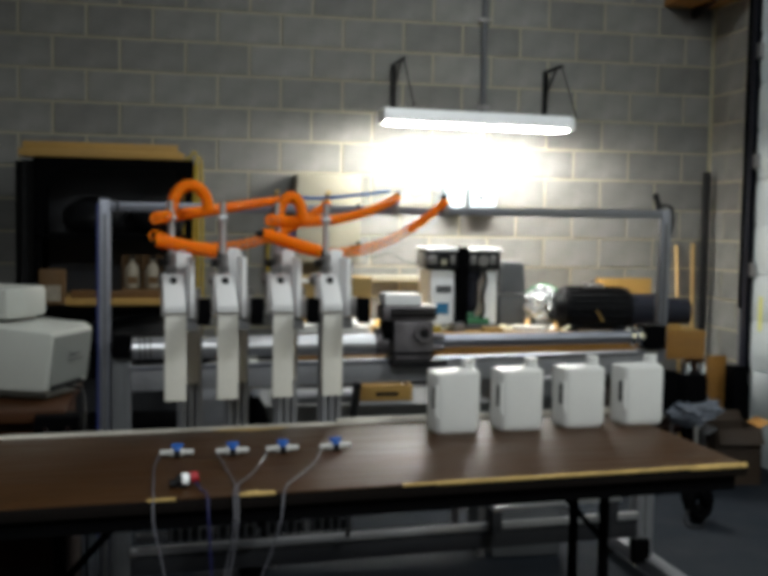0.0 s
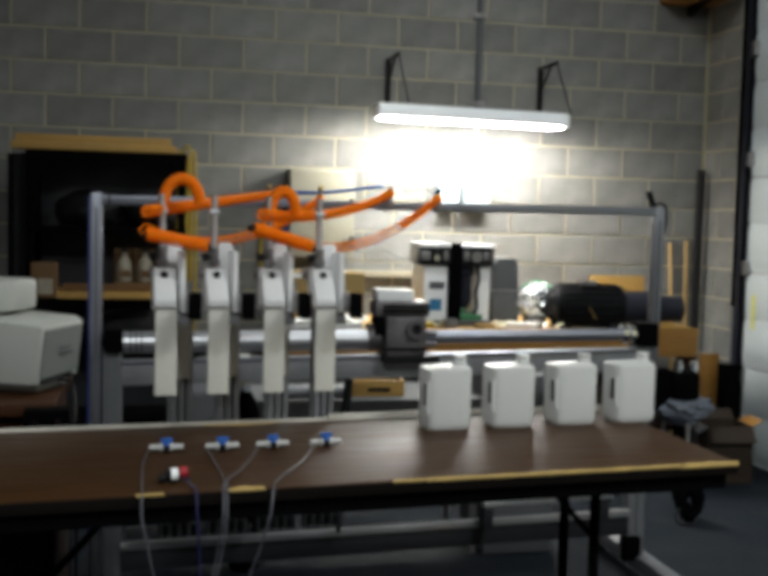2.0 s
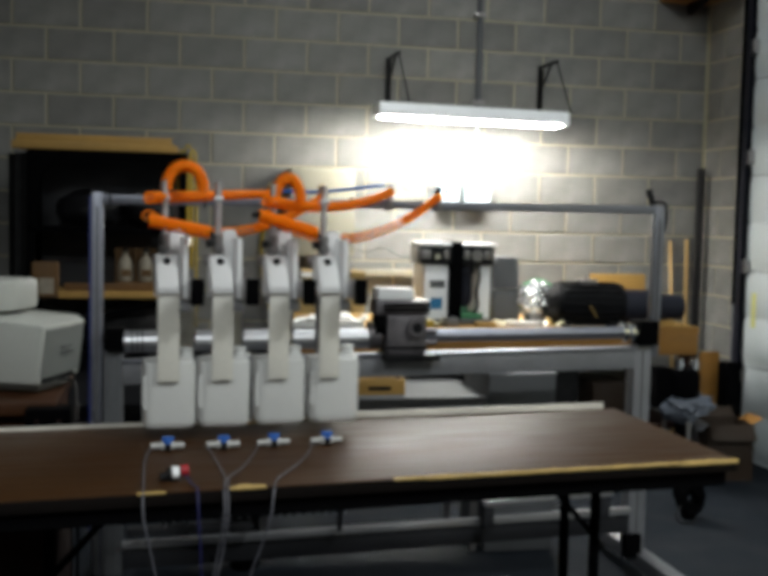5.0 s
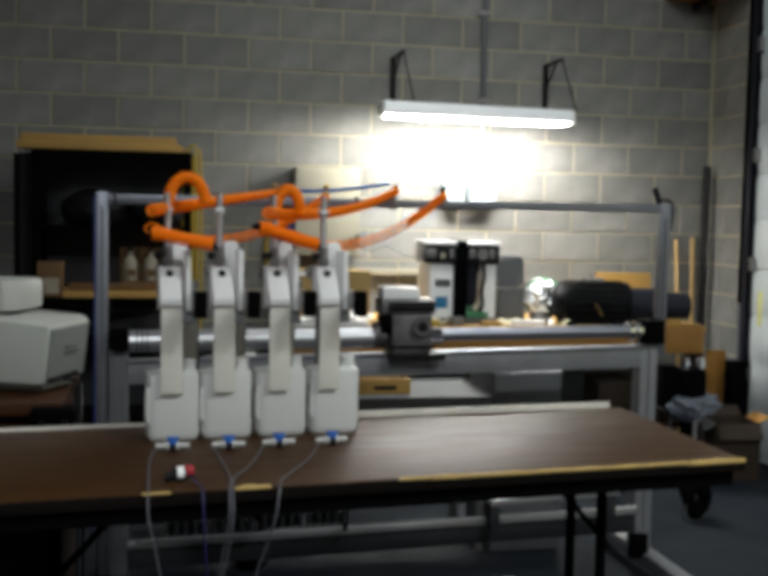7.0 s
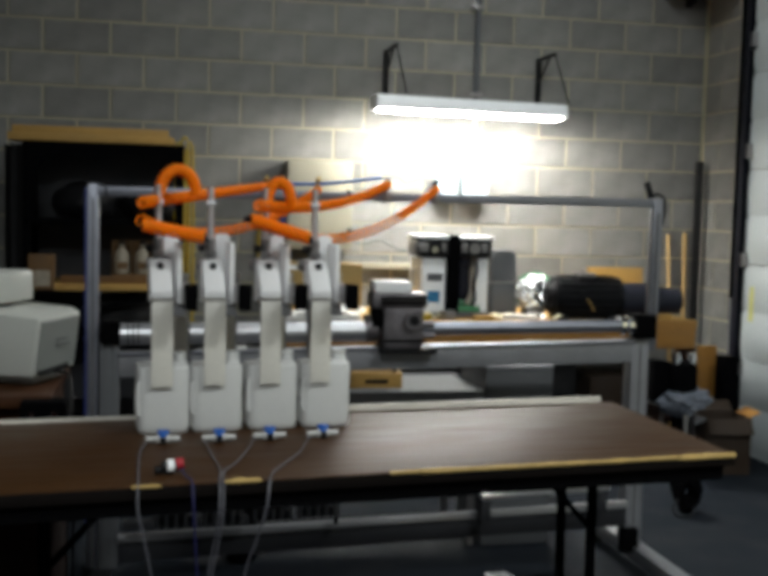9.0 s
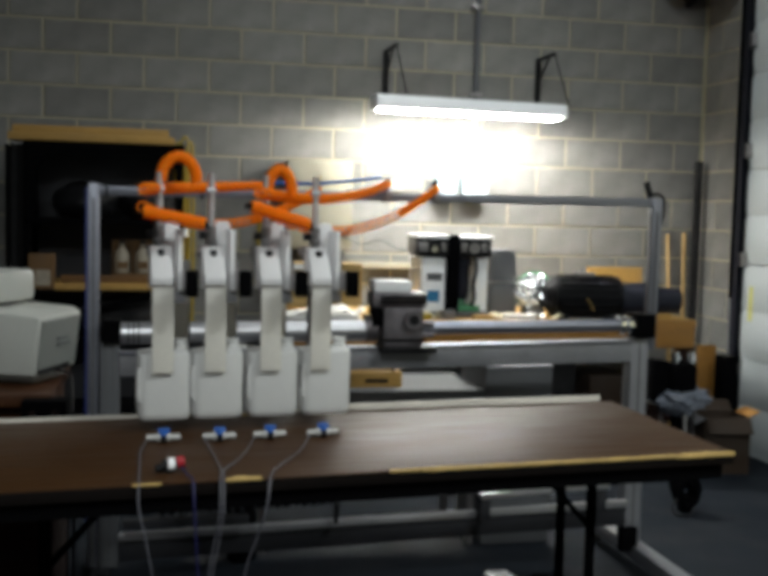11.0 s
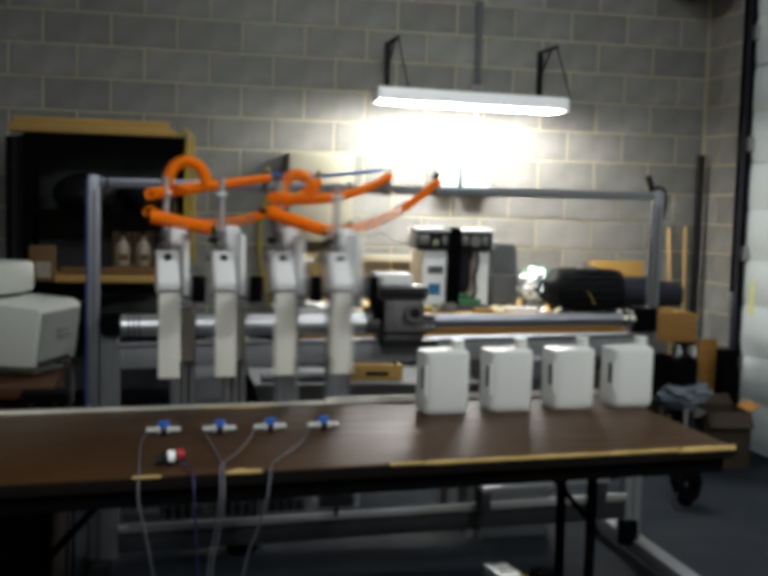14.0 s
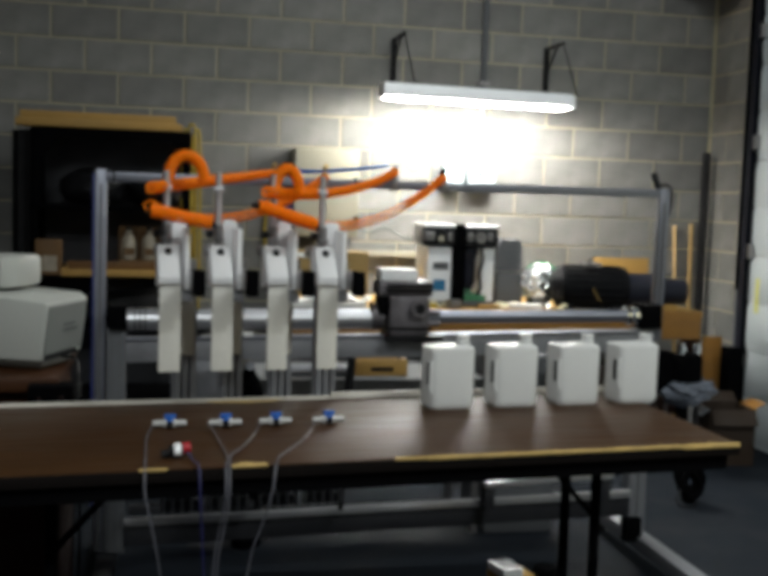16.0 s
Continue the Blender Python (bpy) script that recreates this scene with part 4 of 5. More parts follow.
part("marking", bm, GREYPLAST, mon)
part("vent", box(nb(), -0.03, -0.012, 0.03, 0.24, 0.036, 0.052), BLACK, mon)
part("foot", box(nb(), -0.33, -0.06, 0.08, 0.3, 0.0, 0.035, 0.004), BEIGE, mon)
ob = thing("switch_box", pose(-4.10, -3.42, 0.80), "dark electronics box with metal plugs behind the table", "box")
part("case", box(nb(), -0.10, 0.04, -0.05, 0.05, -0.02, 0.085, 0.005), MATTE, ob)
for x, z in ((-0.062, 0.05), (0.006, 0.052), (-0.03, 0.02)):
    part("plug", cyl(nb(), (x, -0.05, z), (x, -0.072, z), 0.009, seg=12), CHROME, ob)
part("bracket", box(nb(), -0.1, 0.04, -0.045, 0.045, -0.80, -0.021, 0.003), MATTE, ob)
solid("cable", sweep(nb(), spline([(-4.12, -3.22, 0.945), (-4.07, -3.26, 0.94), (-4.055, -3.32, 0.89), (-4.05, -3.40, 0.83), (-4.04, -3.45, 0.7), (-4.04, -3.45, 0.01)], 6), 0.005, 8), BLACK, HOME,
      "black monitor cable hanging behind the desk", "cable")

# ---- storage rack against the back wall ----
rack = thing("storage_rack", pose(-4.12, -0.3, 0), "dark steel storage rack with wooden boards on top", "rack")
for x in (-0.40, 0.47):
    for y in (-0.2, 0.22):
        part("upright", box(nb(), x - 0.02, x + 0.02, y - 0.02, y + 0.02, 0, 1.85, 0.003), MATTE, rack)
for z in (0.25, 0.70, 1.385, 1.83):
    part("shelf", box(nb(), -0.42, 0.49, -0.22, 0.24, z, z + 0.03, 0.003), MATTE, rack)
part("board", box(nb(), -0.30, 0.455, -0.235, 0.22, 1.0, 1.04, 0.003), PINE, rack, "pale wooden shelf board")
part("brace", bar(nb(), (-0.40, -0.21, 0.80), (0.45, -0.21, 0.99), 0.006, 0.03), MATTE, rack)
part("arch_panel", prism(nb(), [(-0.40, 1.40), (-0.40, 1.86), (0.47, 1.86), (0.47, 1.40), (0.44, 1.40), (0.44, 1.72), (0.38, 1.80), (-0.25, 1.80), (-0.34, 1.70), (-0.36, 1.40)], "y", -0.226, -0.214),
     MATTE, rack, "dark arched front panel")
part("back_sheet", box(nb(), -0.42, 0.49, 0.242, 0.25, 0.05, 1.86), SHADEMETAL, rack)
for y0, z0, dx in ((-0.24, 1.862, 0.0), (-0.12, 1.862, 0.02)):
    solid("plank", box(nb(), -4.62 + dx, -3.70 + dx, -0.3 + y0, -0.3 + y0 + 0.1, z0, z0 + 0.045, 0.003), PINE, HOME, "long pine plank lying on the storage rack", "plank", "planks")
solid("plank", box(nb(), -4.60, -3.72, -0.5, -0.30, 1.9085, 1.95, 0.003), PINE, HOME, "long pine plank lying on the storage rack", "plank", "planks")


def lump(name, x, y, z, sx, sy, sz, material, label, category):
    bm = nb()
    bmesh.ops.create_icosphere(bm, subdivisions=3, radius=1)
    for v in bm.verts:
        k = 1 + 0.16 * noise.noise(v.co * 1.7 + Vector((x * 9, 0, 0))) + 0.05 * noise.noise(v.co * 5)
        v.co = Vector((v.co.x * sx * k, v.co.y * sy * k, max(0, (v.co.z * k + 0.82) * sz)))
    return solid(name, bm, material, pose(x, y, z), label, category)


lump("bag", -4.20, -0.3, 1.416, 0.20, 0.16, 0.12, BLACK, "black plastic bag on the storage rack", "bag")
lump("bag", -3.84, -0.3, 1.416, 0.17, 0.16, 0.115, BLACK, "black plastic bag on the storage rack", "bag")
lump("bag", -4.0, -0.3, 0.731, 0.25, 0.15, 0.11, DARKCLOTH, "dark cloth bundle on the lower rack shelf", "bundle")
solid("tarp", prism(nb(), [(-4.58, -0.45), (-4.53, -0.52), (-4.56, -0.40), (-4.53, -0.30), (-4.56, -0.2), (-4.63, -0.15), (-4.66, -0.2), (-4.65, -0.42), (-4.63, -0.36), (-4.61, -0.46)], "z", 0.0, 1.84), DARKCLOTH, HOME,
      "dark folded tarpaulin hanging beside the rack", "tarpaulin")
for x in (-3.985, -3.865, -3.72):
    ob = thing("carton", pose(x, -0.42, 1.041, 0, 0, random.Random(int(-x * 100)).uniform(-5, 5)), "open brown carton holding a white bottle", "carton", "cartons on the rack")
    bm = nb()
    box(bm, -0.058, 0.058, -0.05, 0.06, 0.0, 0.055, 0.002)
    box(bm, -0.058, -0.053, -0.05, 0.06, 0.055, 0.25)
    box(bm, 0.053, 0.058, -0.05, 0.06, 0.055, 0.25)
    box(bm, -0.053, 0.053, 0.055, 0.06, 0.055, 0.25)
    part("box", bm, TANBOX, ob)
    # bottle colour is dimmed for the shade of the rack
    part("bottle", lathe(nb(), [(0.044, 0.056), (0.048, 0.06), (0.048, 0.15), (0.036, 0.185), (0.016, 0.205), (0.016, 0.23)], 18), SHADEWHITE, ob, "white bottle")
    part("cap", cyl(nb(), (0, 0, 0.23), (0, 0, 0.25), 0.017, seg=12), BLACK, ob)
    part("label", box(nb(), -0.03, 0.03, -0.0505, -0.0485, 0.085, 0.125), TANBOX, ob)
solid("wooden_strip", box(nb(), -4.33, -3.70, -0.52, -0.485, 1.041, 1.085, 0.003), PINEDARK, HOME, "brown wooden strip on the shelf board", "strip")
ob = thing("carton", pose(-4.43, -0.55, 1.0), "small brown carton with a white label", "carton")
part("box", box(nb(), -0.07, 0.07, -0.05, 0.06, 0.01, 0.21, 0.003), TANBOX, ob)
part("label", box(nb(), -0.03, 0.05, -0.052, -0.0505, 0.03, 0.12), SHADEWHITE, ob)
part("bracket", box(nb(), -0.07, 0.07, -0.045, 0.15, 0.0, 0.0095), BLACKMET, ob)

solid("plank", bar(nb(), (-3.612, -0.085, 0.001), (-3.612, -0.03, 1.86), 0.075, 0.022, 0.003), PINEDARK, HOME, "dark brown plank leaning on the block wall", "plank")
# yellow air hoses
ob = thing("hose_coil", pose(-3.615, -0.13, 0), "yellow air hose hanging in long loops on the wall", "hose")
for dx, top, low, r in ((-0.03, 1.9, 0.55, 0.009), (0.0, 1.93, 0.5, 0.009), (0.03, 1.9, 0.6, 0.009)):
    part("loop", sweep(nb(), spline([(dx - 0.03, 0, low + 0.1), (dx - 0.032, 0, 1.2), (dx - 0.022, 0, top - 0.1), (dx, 0, top), (dx + 0.02, 0, top - 0.1), (dx + 0.026, 0, 1.2), (dx + 0.02, 0, low + 0.1),
                                      (dx, 0, low), (dx - 0.022, 0, low + 0.05)], 6), r, 8), YELLOW, ob)
part("peg", cyl(nb(), (0, 0.13, 1.9), (0, -0.04, 1.9), 0.012, seg=10), STEEL, ob)
part("coupling", cyl(nb(), (0.0, -0.02, 1.31), (0.0, -0.02, 1.36), 0.022, seg=12), FIXTURE, ob, "pale coupling")
solid("air_hose_yellow", sweep(nb(), spline([(-2.98, -0.12, 1.60), (-3.069, -0.05, 1.549), (-3.13, -0.05, 1.405), (-3.136, -0.05, 1.182), (-3.09, -0.06, 0.927), (-3.056, -0.08, 0.783), (-3.03, -0.15, 0.4), (-3.0, -0.3, 0.012)], 7), 0.011, 8),
      YELLOW, HOME, "yellow hose running down the block wall", "hose")

# ---- wall fittings ----
enc = thing("electrical_enclosure", pose(-2.77, 0, 1.25), "grey-beige steel electrical enclosure on the wall", "enclosure")
part("case", box(nb(), -0.205, 0.205, -0.22, -0.001, 0.0, 0.56, 0.004), GREYBOX, enc)
part("door", box(nb(), -0.207, 0.207, -0.245, -0.221, 0.004, 0.556, 0.006), GREYBOX, enc)
part("latch", cyl(nb(), (0.15, -0.245, 0.10), (0.15, -0.262, 0.10), 0.014, seg=12), BLACK, enc)
part("latch", cyl(nb(), (0.192, -0.245, 0.125), (0.192, -0.262, 0.125), 0.016, seg=12), BLACK, enc)
part("side_switch", box(nb(), -0.245, -0.206, -0.18, -0.08, 0.10, 0.24, 0.006), BLUE, enc, "blue side switch")
part("side_gland", cyl(nb(), (-0.206, -0.12, 0.33), (-0.26, -0.12, 0.33), 0.03, seg=14), BLACK, enc)
part("lower_rail", box(nb(), -0.2, 0.2, -0.05, -0.001, -0.07, -0.002, 0.003), GREYPLAST, enc)
for x, w in ((-1.90, 0.07), (-1.70, 0.09)):
    ob = thing("junction_box", pose(x, 0, 1.58), "pale grey junction box on the block wall", "box", "junction boxes")
    part("case", box(nb(), -w, w, -0.1, -0.001, 0.0, 0.17, 0.006), JBOX, ob)
    part("cover", box(nb(), -w + 0.008, w - 0.008, -0.108, -0.1005, 0.01, 0.16, 0.003), JBOX, ob)
    part("button", cyl(nb(), (-0.02, -0.108, 0.11), (-0.02, -0.118, 0.11), 0.018, seg=14), GREYPLAST, ob)
solid("conduit", cyl(nb(), (-1.695, -0.025, 2.16), (-1.695, -0.025, TOP), 0.019, seg=14), POSTGREY, HOME, "grey steel conduit running up the wall", "conduit")
solid("cord", cyl(nb(), (-1.695, -0.02, 1.75), (-1.695, -0.02, 2.158), 0.006, seg=8), FIXTURE, HOME, "thin white cord between conduit and junction box", "cord")
for z in (2.28, 2.86, 3.5):
    solid("conduit_strap", box(nb(), -1.735, -1.655, -0.046, -0.001, z, z + 0.03, 0.004), STEEL, HOME, "steel strap holding the conduit", "strap", "conduit straps")
for x, xo, ob_z in ((-2.315, -2.34, 2.56), (-1.255, -1.30, 2.53)):
    ob = thing("wall_bracket", pose(x, 0, 2.24), "dark steel bracket that holds the shop light", "bracket", "lamp brackets")
    part("leg", box(nb(), -0.016, 0.016, -0.03, -0.001, 0.02, 0.32, 0.002), BLACKMET, ob)
    part("arm", bar(nb(), (0, -0.015, 0.31), (0.0, -0.33, 0.31), 0.016, 0.02), BLACKMET, ob)
    part("brace", bar(nb(), (0, -0.015, 0.14), (0, -0.22, 0.305), 0.012, 0.012), BLACKMET, ob)
    part("chain", sweep(nb(), [(0, -0.32, 0.31), (0.02, -0.41, 0.13), (0.04, -0.5, -0.045)], 0.005, 6), BLACKMET, ob)
ob = thing("wall_shelf", pose(-0.24, 0, 2.885), "small brown wooden shelf high in the corner", "shelf")
part("board", box(nb(), -0.15, 0.225, -0.55, -0.001, 0.16, 0.22, 0.004), BROWN, ob)
part("bracket", prism(nb(), [(-0.30, 0.159), (-0.001, 0.159), (-0.001, 0.09)], "x", 0.06, 0.10), BLACKMET, ob, "dark triangular bracket")

# ---- workbench and what stands on it ----
BZ = 0.87
bench = thing("workbench", pose(-1.75, -0.5, 0), "long wooden workbench with a brown front along the wall", "workbench")
part("worktop", box(nb(), -1.30, 1.27, -0.41, 0.44, BZ - 0.04, BZ, 0.004), PINE, bench)
part("front_rail", box(nb(), -1.31, 1.24, -0.45, -0.412, BZ - 0.17, BZ + 0.002, 0.004), BROWN, bench)
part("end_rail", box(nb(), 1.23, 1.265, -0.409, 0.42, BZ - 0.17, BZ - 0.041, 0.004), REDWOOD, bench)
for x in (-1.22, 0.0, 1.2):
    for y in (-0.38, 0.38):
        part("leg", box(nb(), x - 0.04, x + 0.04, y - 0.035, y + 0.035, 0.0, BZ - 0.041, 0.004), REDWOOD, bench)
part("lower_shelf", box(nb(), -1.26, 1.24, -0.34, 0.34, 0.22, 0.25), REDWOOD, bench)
for x, w, h, m in ((-0.9, 0.3, 0.3, SHADECARD), (-0.35, 0.4, 0.26, SHADEMETAL), (0.35, 0.42, 0.33, DARKCLOTH), (0.8, 0.28, 0.24, SHADECARD)):
    ob = thing("storage_box", pose(-1.75 + x, -0.55, 0.251), "closed storage box on the lower bench shelf", "box", "boxes under the bench")
    part("body", box(nb(), -w / 2, w / 2, -0.16, 0.2, 0, h, 0.004), m, ob)
ob = thing("paper_stack", pose(-2.86, -0.76, BZ + 0.001, 0, 0, 2), "loose stack of white paper on the workbench", "paper")
rnd = random.Random(2)
for k in range(3):
    a, b = rnd.uniform(-0.02, 0.02), rnd.uniform(-0.02, 0.02)
    part("sheet", box(nb(), -0.24 + a, 0.22 + a, -0.2 + b, 0.2 + b, k * 0.009, k * 0.009 + 0.0085, 0.002, m=None), PAPER, ob)
bm = nb()
bmesh.ops.create_grid(bm, x_segments=30, y_segments=18, size=1)
for v in bm.verts:
    x, y = v.co.x * 0.25, v.co.y * 0.05 - 0.165
    lift = abs(noise.noise(Vector((x * 8, y * 13, 3.3)))) * 0.11 + 0.02 * noise.noise(Vector((x * 34, y * 34, 1)))
    v.co = Vector((x, y, 0.032 + max(0, lift) * (0.4 + 0.6 * (v.co.y + 1) / 2)))
bmesh.ops.solidify(bm, geom=list(bm.faces), thickness=0.001)
part("crumpled_sheet", bm, PAPER, ob, "crumpled white paper")
ob = thing("carton", pose(-2.82, -0.60, BZ + 0.065), "brown cardboard box with white tape on the workbench", "carton")
part("box", box(nb(), -0.235, 0.235, -0.15, 0.17, 0, 0.245, 0.004), CARD, ob)
part("tape", box(nb(), -0.225, -0.06, -0.1515, -0.1502, 0.215, 0.243), PAPER, ob)
part("flap", box(nb(), -0.235, 0.235, -0.152, -0.02, 0.2455, 0.2495, 0.001), CARD, ob)

mill = thing("bench_machine", pose(-2.03, -0.6, BZ + 0.001), "white and black bench machine with chrome dials on the workbench", "machine")
part("base", box(nb(), -0.22, 0.24, -0.16, 0.2, 0.0, 0.03, 0.005), GREYPLAST, mill)
part("left_column", box(nb(), -0.19, -0.04, -0.14, 0.16, 0.031, 0.36, 0.01), BRIGHT, mill)
part("right_column", box(nb(), 0.16, 0.235, -0.12, 0.16, 0.031, 0.36, 0.008), FIXTURE, mill)
part("spindle_column", box(nb(), -0.03, 0.035, -0.185, 0.1, 0.031, 0.50, 0.006), MATTE, mill)
part("motor", lathe(nb(), [(0.03, 0.10), (0.045, 0.13), (0.05, 0.16), (0.05, 0.30), (0.062, 0.31), (0.062, 0.36)], 20, Matrix.Translation((0.085, -0.06, 0))), NAVY, mill)
part("cable_loop", sweep(nb(), spline([(0.15, -0.13, 0.36), (0.155, -0.15, 0.28), (0.13, -0.16, 0.2), (0.15, -0.14, 0.12), (0.14, -0.1, 0.066)], 6), 0.009, 8), BLACK, mill)
part("chuck", cyl(nb(), (0.09, -0.02, 0.06), (0.09, -0.02, 0.10), 0.03, 0.045, seg=16), CHROME, mill)
part("vise", box(nb(), -0.02, 0.19, -0.13, 0.05, 0.031, 0.065, 0.006), GREEN, mill, "green vise")
bm = nb()
prism(bm, [(-0.215, -0.17), (0.22, -0.17), (0.255, -0.12), (0.255, 0.10), (-0.215, 0.10)], "z", 0.365, 0.475, 0.008)
part("band", bm, BLACK, mill, "black head housing")
part("lid", box(nb(), -0.225, -0.031, -0.18, 0.10, 0.4755, 0.496, 0.006), BRIGHT, mill, "white lid")
part("lid", prism(nb(), [(0.036, -0.18), (0.225, -0.18), (0.265, -0.125), (0.265, 0.10), (0.036, 0.10)], "z", 0.4755, 0.493, 0.008), FIXTURE, mill, "pale grey lid")
for x0, x1 in ((-0.22, -0.16), (-0.075, -0.05), (0.05, 0.085), (0.175, 0.21)):
    part("trim_plate", box(nb(), x0, x1, -0.174, -0.1705, 0.395, 0.452, 0.002), STEEL, mill)
part("side_cap", box(nb(), -0.232, -0.2155, -0.14, 0.06, 0.375, 0.465, 0.006), STEEL, mill)
part("dial", cyl(nb(), (0.13, -0.171, 0.42), (0.13, -0.182, 0.42), 0.035, seg=20), STEEL, mill)
part("dial", cyl(nb(), (-0.12, -0.171, 0.41), (-0.12, -0.178, 0.41), 0.02, seg=16), CHROME, mill)
part("label", box(nb(), -0.15, -0.075, -0.1425, -0.1405, 0.09, 0.16), TEAL, mill, "teal label")
part("name_plate", box(nb(), -0.155, -0.06, -0.1425, -0.1405, 0.22, 0.265), GREYPLAST, mill)
ob = thing("grey_canister", pose(-1.66, -0.55, BZ + 0.001), "two-part dark grey plastic canister on the workbench", "canister")
part("lower", box(nb(), -0.085, 0.085, -0.09, 0.09, 0, 0.20, 0.012), GREYPLAST, ob)
part("upper", prism(nb(), [(-0.08, 0.205), (0.08, 0.205), (0.075, 0.38), (0.05, 0.41), (-0.06, 0.41), (-0.078, 0.36)], "y", -0.085, 0.085, 0.008), GREYPLAST, ob)
part("clasp", box(nb(), -0.088, 0.088, -0.093, 0.093, 0.2005, 0.2145, 0.002), STEEL, ob)
ob = thing("blower", pose(-1.48, -0.68, BZ + 0.001), "shiny round blower housing with a green rim on the workbench", "blower")
bm = nb()
bmesh.ops.create_icosphere(bm, subdivisions=5, radius=0.10)
for v in bm.verts:
    k = 1 + 0.22 * noise.noise(v.co * 22) + 0.3 * abs(noise.noise(v.co * 52))
    v.co = Vector((v.co.x * k, v.co.y * k * 0.8, max(0.061, 0.155 + v.co.z * k)))
part("wrapping", bm, FOIL, ob, "crumpled silver wrapping")
part("rim", lathe(nb(), [(0.118, -0.085), (0.124, -0.08), (0.124, -0.052), (0.116, -0.05)], 28, pose(0, 0, 0.17, 75, 0, -25)), GREEN, ob, "green rim")
part("foot", box(nb(), -0.06, 0.06, -0.05, 0.07, 0.0, 0.06, 0.006), STEEL, ob)
mo = thing("electric_motor", pose(-1.2, -0.8, BZ + 0.001, 0, 0, -4), "large black electric motor lying on the workbench", "motor")
bm = cyl(nb(), (-0.2, 0, 0.135), (0.22, 0, 0.135), 0.125, seg=32)
part("stator", bm, BLACKMET, mo)
for k in range(20):
    a = 2 * math.pi * k / 20
    bm = bar(nb(), (-0.17, 0.125 * math.cos(a), 0.135 + 0.125 * math.sin(a)), (0.19, 0.125 * math.cos(a), 0.135 + 0.125 * math.sin(a)), 0.008, 0.018)
    part("fin", bm, BLACKMET, mo)
part("end_bell", cyl(nb(), (-0.2, 0, 0.135), (-0.25, 0, 0.135), 0.12, 0.07, seg=28), BLACKMET, mo)
part("gear_head", cyl(nb(), (0.22, 0, 0.12), (0.42, 0, 0.12), 0.105, seg=28), NAVY, mo, "dark blue-grey gear head")
part("flange", cyl(nb(), (0.42, 0, 0.12), (0.445, 0, 0.12), 0.115, seg=28), BLACKMET, mo)
part("end_cap", cyl(nb(), (0.445, 0, 0.12), (0.62, 0, 0.115), 0.085, 0.075, seg=24), NAVY, mo)
part("terminal_box", box(nb(), -0.05, 0.06, -0.05, 0.05, 0.258, 0.285, 0.006), STEEL, mo)
part("knob", cyl(nb(), (0.0, 0, 0.285), (0.0, 0, 0.31), 0.014, seg=10), STEEL, mo)
# yellow diagonal strip added as a highlight on the stator
part("name_plate", bar(nb(), (-0.02, -0.128, 0.13), (0.03, -0.11, 0.06), 0.03, 0.003), WORN, mo, "diagonal yellowish highlight strip")
for x in (-0.15, 0.15):
    part("foot", box(nb(), x - 0.03, x + 0.03, -0.11, 0.11, 0.0, 0.03, 0.004), BLACKMET, mo)
part("cradle", box(nb(), 0.26, 0.56, -0.06, 0.06, 0.0, 0.035, 0.004), PINE, mo)
ob = thing("plank", pose(-0.66, -0.07, BZ + 0.001), "short pine board standing against the wall", "plank")
part("board", box(nb(), -0.2, 0.2, -0.02, 0.02, 0, 0.28, 0.003), PINE, ob)
for k, (x, y, w, d, h, m) in enumerate(((-1.63, -0.86, 0.20, 0.08, 0.03, PAPER), (-1.87, -0.87, 0.12, 0.07, 0.025, PINE), (-2.24, -0.86, 0.09, 0.08, 0.03, YELLOW), (-2.08, -0.85, 0.08, 0.06, 0.05, STEEL), (-2.36, -0.8, 0.1, 0.12, 0.06, PAPER))):
    ob = solid("offcut", box(nb(), -w / 2, w / 2, -d / 2, d / 2, 0, h, 0.004), m, pose(x, y, BZ + 0.001, 0, 0, 13 * k - 20),
               ("folded white paper", "pine offcut", "yellow box", "steel block", "white packet")[k] + " lying on the workbench", "offcut", "small things on the bench")


def scrap(x, y, w, d, high, turn, material, label):
    """A crumpled sheet lying on the bench."""
    bm = nb()
    bmesh.ops.create_grid(bm, x_segments=14, y_segments=10, size=1)
    for v in bm.verts:
        u, q = v.co.x * w / 2, v.co.y * d / 2
        lift = abs(noise.noise(Vector((u * 14 + x * 7, q * 16, y * 5)))) * high
        v.co = Vector((u + 0.01 * noise.noise(Vector((q * 30, x, 1))), q + 0.01 * noise.noise(Vector((u * 30, x, 2))), 0.003 + lift))
    bmesh.ops.solidify(bm, geom=list(bm.faces), thickness=0.0012)
    return solid("paper_scrap", bm, material, pose(x, y, BZ, 0, 0, turn), label, "paper", "paper scraps on the bench")


CREAM = mat("cream_paper", (0.62, 0.56, 0.38), 0.8, var=0.15, scale=12)
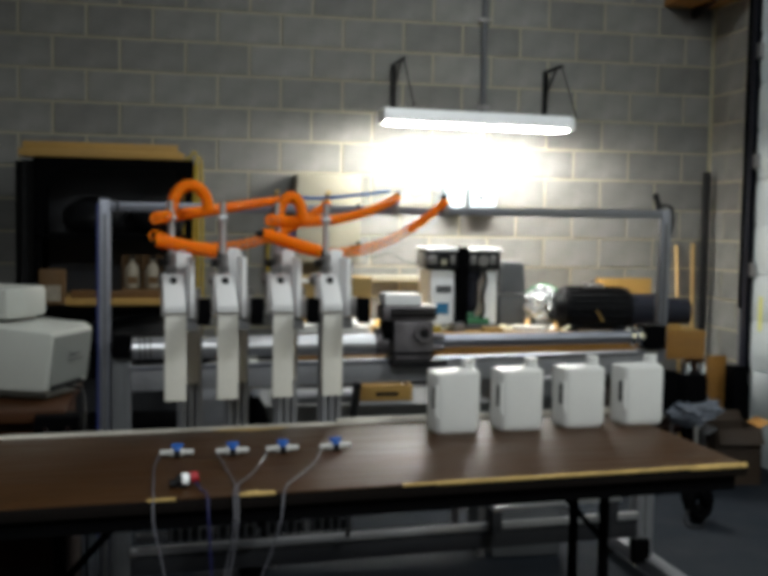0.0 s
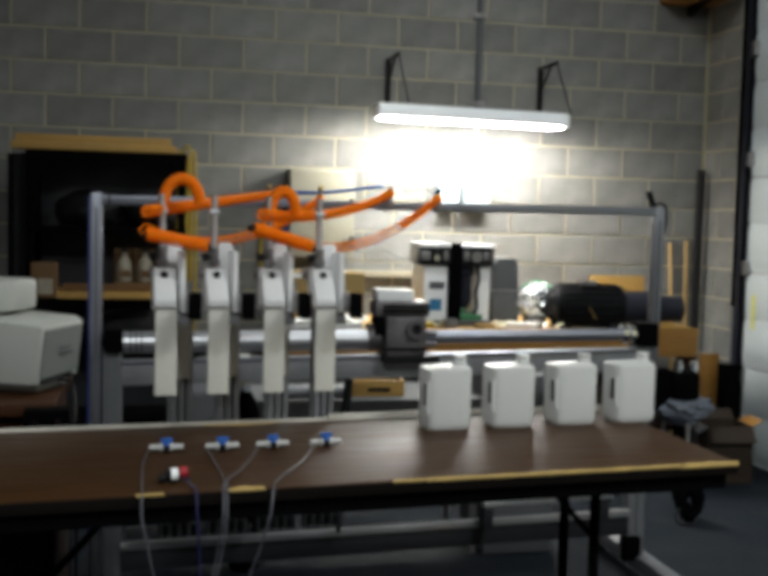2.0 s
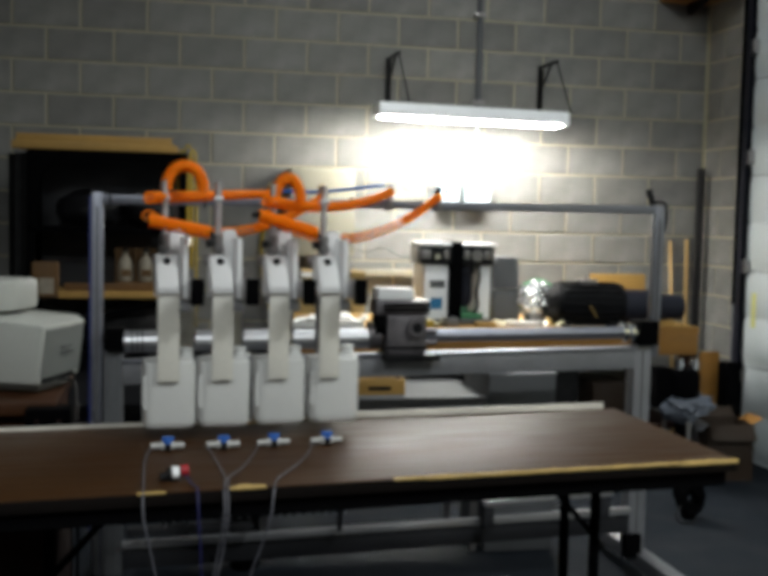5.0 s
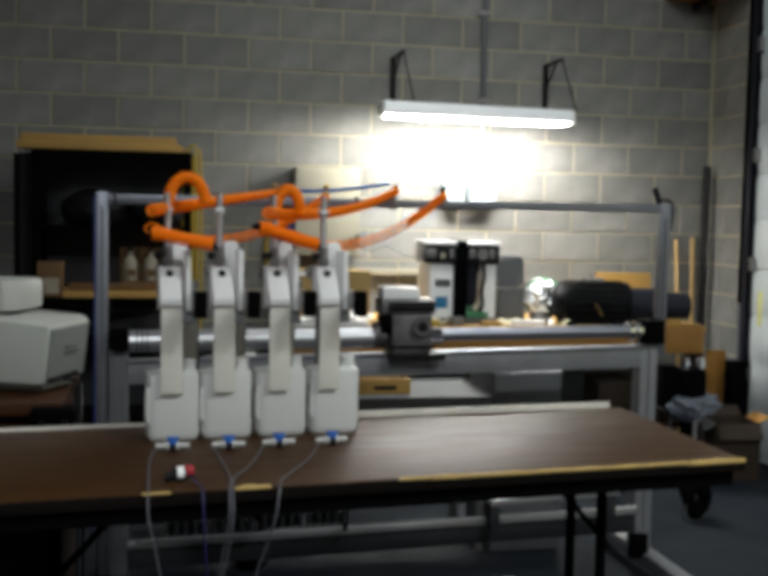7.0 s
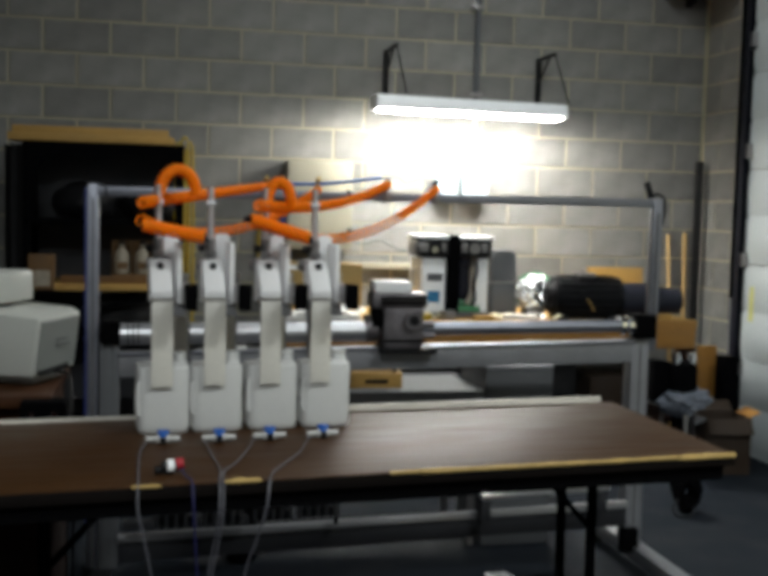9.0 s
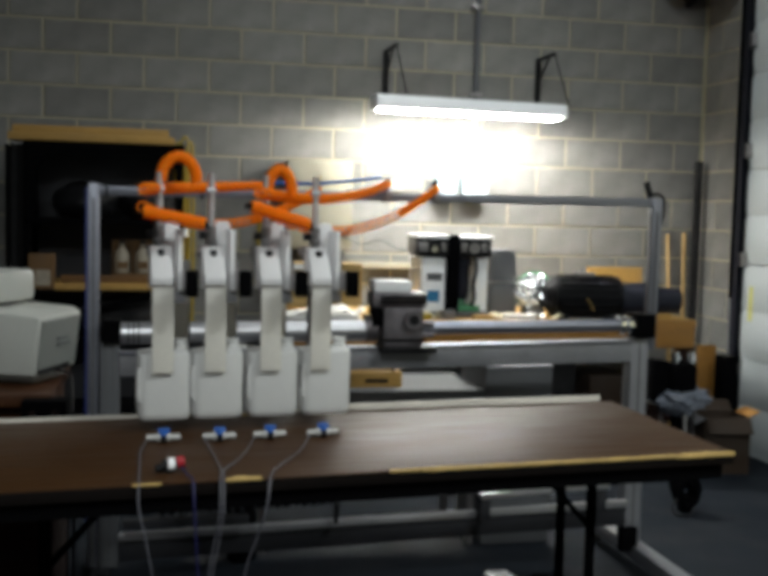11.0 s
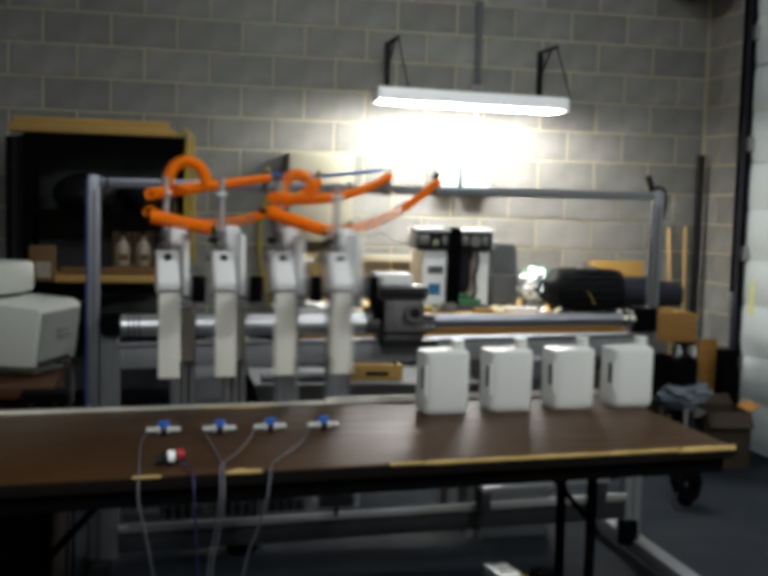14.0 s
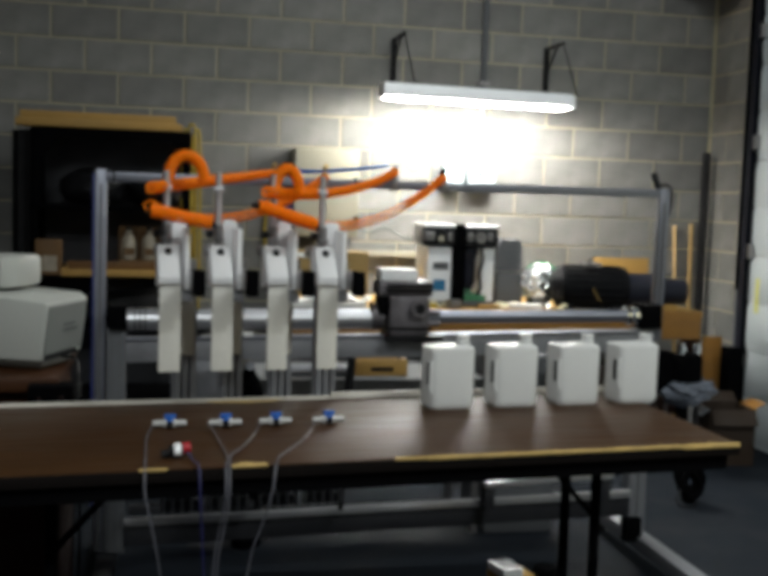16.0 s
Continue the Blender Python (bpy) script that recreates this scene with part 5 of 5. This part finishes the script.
for x, y, w, d, high, turn, m, label in (
        (-2.26, -0.83, 0.13, 0.12, 0.07, 12, CREAM, "crumpled cream paper scrap on the workbench"),
        (-2.14, -0.79, 0.10, 0.10, 0.05, -30, CREAM, "crumpled cream paper scrap on the workbench"),
        (-1.72, -0.80, 0.14, 0.12, 0.06, 24, CREAM, "crumpled cream paper scrap on the workbench"),
        (-1.58, -0.84, 0.20, 0.11, 0.06, -8, PAPER, "crumpled white paper sheet on the workbench"),
        (-2.42, -0.82, 0.16, 0.12, 0.10, 40, PAPER, "crumpled white paper sheet on the workbench"),
        (-1.40, -0.87, 0.10, 0.07, 0.05, 5, CREAM, "crumpled cream paper scrap on the workbench")):
    scrap(x, y, w, d, high, turn, m, label)
solid("cable", sweep(nb(), spline([(-2.6, -0.24, 1.33), (-2.5, -0.3, 1.29), (-2.4, -0.35, 1.32), (-2.3, -0.4, 1.27), (-2.24, -0.45, 1.26)], 6), 0.005, 6), GREYPLAST, HOME, "thin grey cable from the enclosure", "cable")
solid("cable_tray", box(nb(), -2.55, -2.10, -0.06, -0.001, 1.12, 1.16, 0.003), GREYBOX, HOME, "pale cable tray on the wall", "tray")

# ---- corner by the loading door ----
for x, top, lean in ((-0.245, 1.385, 0.03), (-0.118, 1.40, 0.004)):
    ob = solid("wooden_stick", bar(nb(), (lean * 1.8, -0.02, 0.001), (0, 0.03, top), 0.022, 0.022, 0.003), PINE_UP, pose(x, -0.05, 0), "thin pine stick leaning on the block wall", "stick", "sticks in the corner")
for x, y, h, r in ((-0.072, -0.10, 1.90, 0.028), ):
    solid("drain_pipe", cyl(nb(), (x, y, 0), (x, y, h), r, seg=20), BLACK, HOME, "black plastic pipe standing in the corner", "pipe")
solid("panel_board", box(nb(), -0.105, 0.03, -0.012, 0.012, 0.0, 0.66, 0.002), BROWN, pose(-0.14, -0.55, 0, -4, 0, 0), "brown plywood board leaning in the corner", "board")
pump = thing("vacuum_pump", pose(-0.78, -1.3, 0), "black vacuum pump with chrome fittings on a metal stand", "pump")
part("tank", lathe(nb(), [(0.05, 0.40), (0.085, 0.42), (0.09, 0.45), (0.09, 0.63), (0.08, 0.66), (0.04, 0.675)], 24), MATTE, pump)
for x in (-0.05, 0.045):
    bm = cyl(nb(), (x, -0.02, 0.66), (x, -0.02, 0.73), 0.022, seg=14)
    cyl(bm, (x, -0.06, 0.70), (x, 0.02, 0.70), 0.013, seg=10)
    part("fitting", bm, CHROME, pump)
bm = nb()
bmesh.ops.create_icosphere(bm, subdivisions=4, radius=1)
for v in bm.verts:
    k = 1 + 0.35 * noise.noise(v.co * 2.3) + 0.16 * noise.noise(v.co * 6)
    v.co = Vector((v.co.x * 0.165 * k, v.co.y * 0.13 * k, 0.44 + v.co.z * 0.085 * k + 0.5 * v.co.x * v.co.x * 0.06))
part("wrapping", bm, BAGCLEAR, pump, "cloudy crumpled plastic film")
for a in (20, 140, 260):
    part("leg", bar(nb(), (0.1 * math.cos(radians(a)), 0.1 * math.sin(radians(a)), 0.375), (0.15 * math.cos(radians(a)), 0.15 * math.sin(radians(a)), 0.0), 0.02, 0.02), STEEL, pump)
part("column", cyl(nb(), (0, 0, 0.0), (0, 0, 0.40), 0.05, seg=16), MATTE, pump)
part("side_box", box(nb(), -0.19, -0.095, -0.03, 0.06, 0.44, 0.68, 0.006), MATTE, pump)
ob = thing("carton", pose(-0.47, -1.22, 0, 0, 0, -6), "open worn brown cardboard box on the floor", "carton")
bm = nb()
box(bm, -0.14, 0.14, -0.12, 0.14, 0, 0.012)
box(bm, -0.14, 0.14, -0.12, -0.114, 0.012, 0.335)
box(bm, -0.14, 0.14, 0.134, 0.14, 0.012, 0.335)
box(bm, -0.14, -0.134, -0.114, 0.134, 0.012, 0.335)
box(bm, 0.134, 0.14, -0.114, 0.134, 0.012, 0.335)
# box colour is darkened for the shade by the door
part("box", bm, SHADECARD, ob)
part("flap", bar(nb(), (0.0, -0.118, 0.336), (0.0, -0.17, 0.25), 0.27, 0.004), SHADECARD, ob)
part("flap", bar(nb(), (0.138, 0, 0.336), (0.205, 0, 0.37), 0.20, 0.004), BROWN, ob)
part("flap", bar(nb(), (-0.138, 0, 0.336), (-0.20, 0, 0.30), 0.24, 0.004), ALU_DULL, ob, "grey lining flap")
part("flap", bar(nb(), (0.0, 0.138, 0.336), (0.0, 0.20, 0.39), 0.27, 0.004), SHADECARD, ob)
solid("opener_box", box(nb(), -0.20, -0.085, -0.06, 0.06, 0.0, 0.62, 0.006), MATTE, pose(0.0, -0.72, 0), "black box at the foot of the door track", "box")

# ---- blocks of the walls, last ----
def block_mesh(name, w, d):
    bm = nb()
    box(bm, J, w - J, 0.0, d, J, CH - J)
    me = bpy.data.meshes.new(name)
    front = [f for f in bm.faces if f.normal.y < -0.5]
    bmesh.ops.bevel(bm, geom=list({e for f in front for e in f.edges}), offset=0.004, segments=1, affect="EDGES")
    bm.to_mesh(me)
    bm.free()
    me.materials.append(BLOCK)
    return me


WHOLE, HALF = block_mesh("block", CW, 0.01), block_mesh("half_block", CW / 2, 0.01)


def lay(wall, mesh, m):
    ob = new("block", mesh)
    ob.parent = wall
    ob.matrix_basis = m


rnd = random.Random(9)
for row in range(17):
    z = row * CH
    odd = row % 2 == 1
    for col in range(13):
        x = -(col + 1) * CW - 0.01
        if odd:
            x += CW / 2
            if col == 0:
                lay(wall_back, HALF, pose(-CW / 2 - 0.01, 0, z))
                continue
        lay(wall_back, WHOLE, pose(x, rnd.uniform(-0.001, 0.001), z))
    # the return beside the loading door
    y = -0.012
    if odd:
        lay(wall_right, HALF, pose(0, y, z, 0, 0, -90))
        y -= CW / 2
    lay(wall_right, WHOLE, pose(0, y, z, 0, 0, -90))
    if not odd:
        lay(wall_right, HALF, pose(0, y - CW, z, 0, 0, -90))

motions()
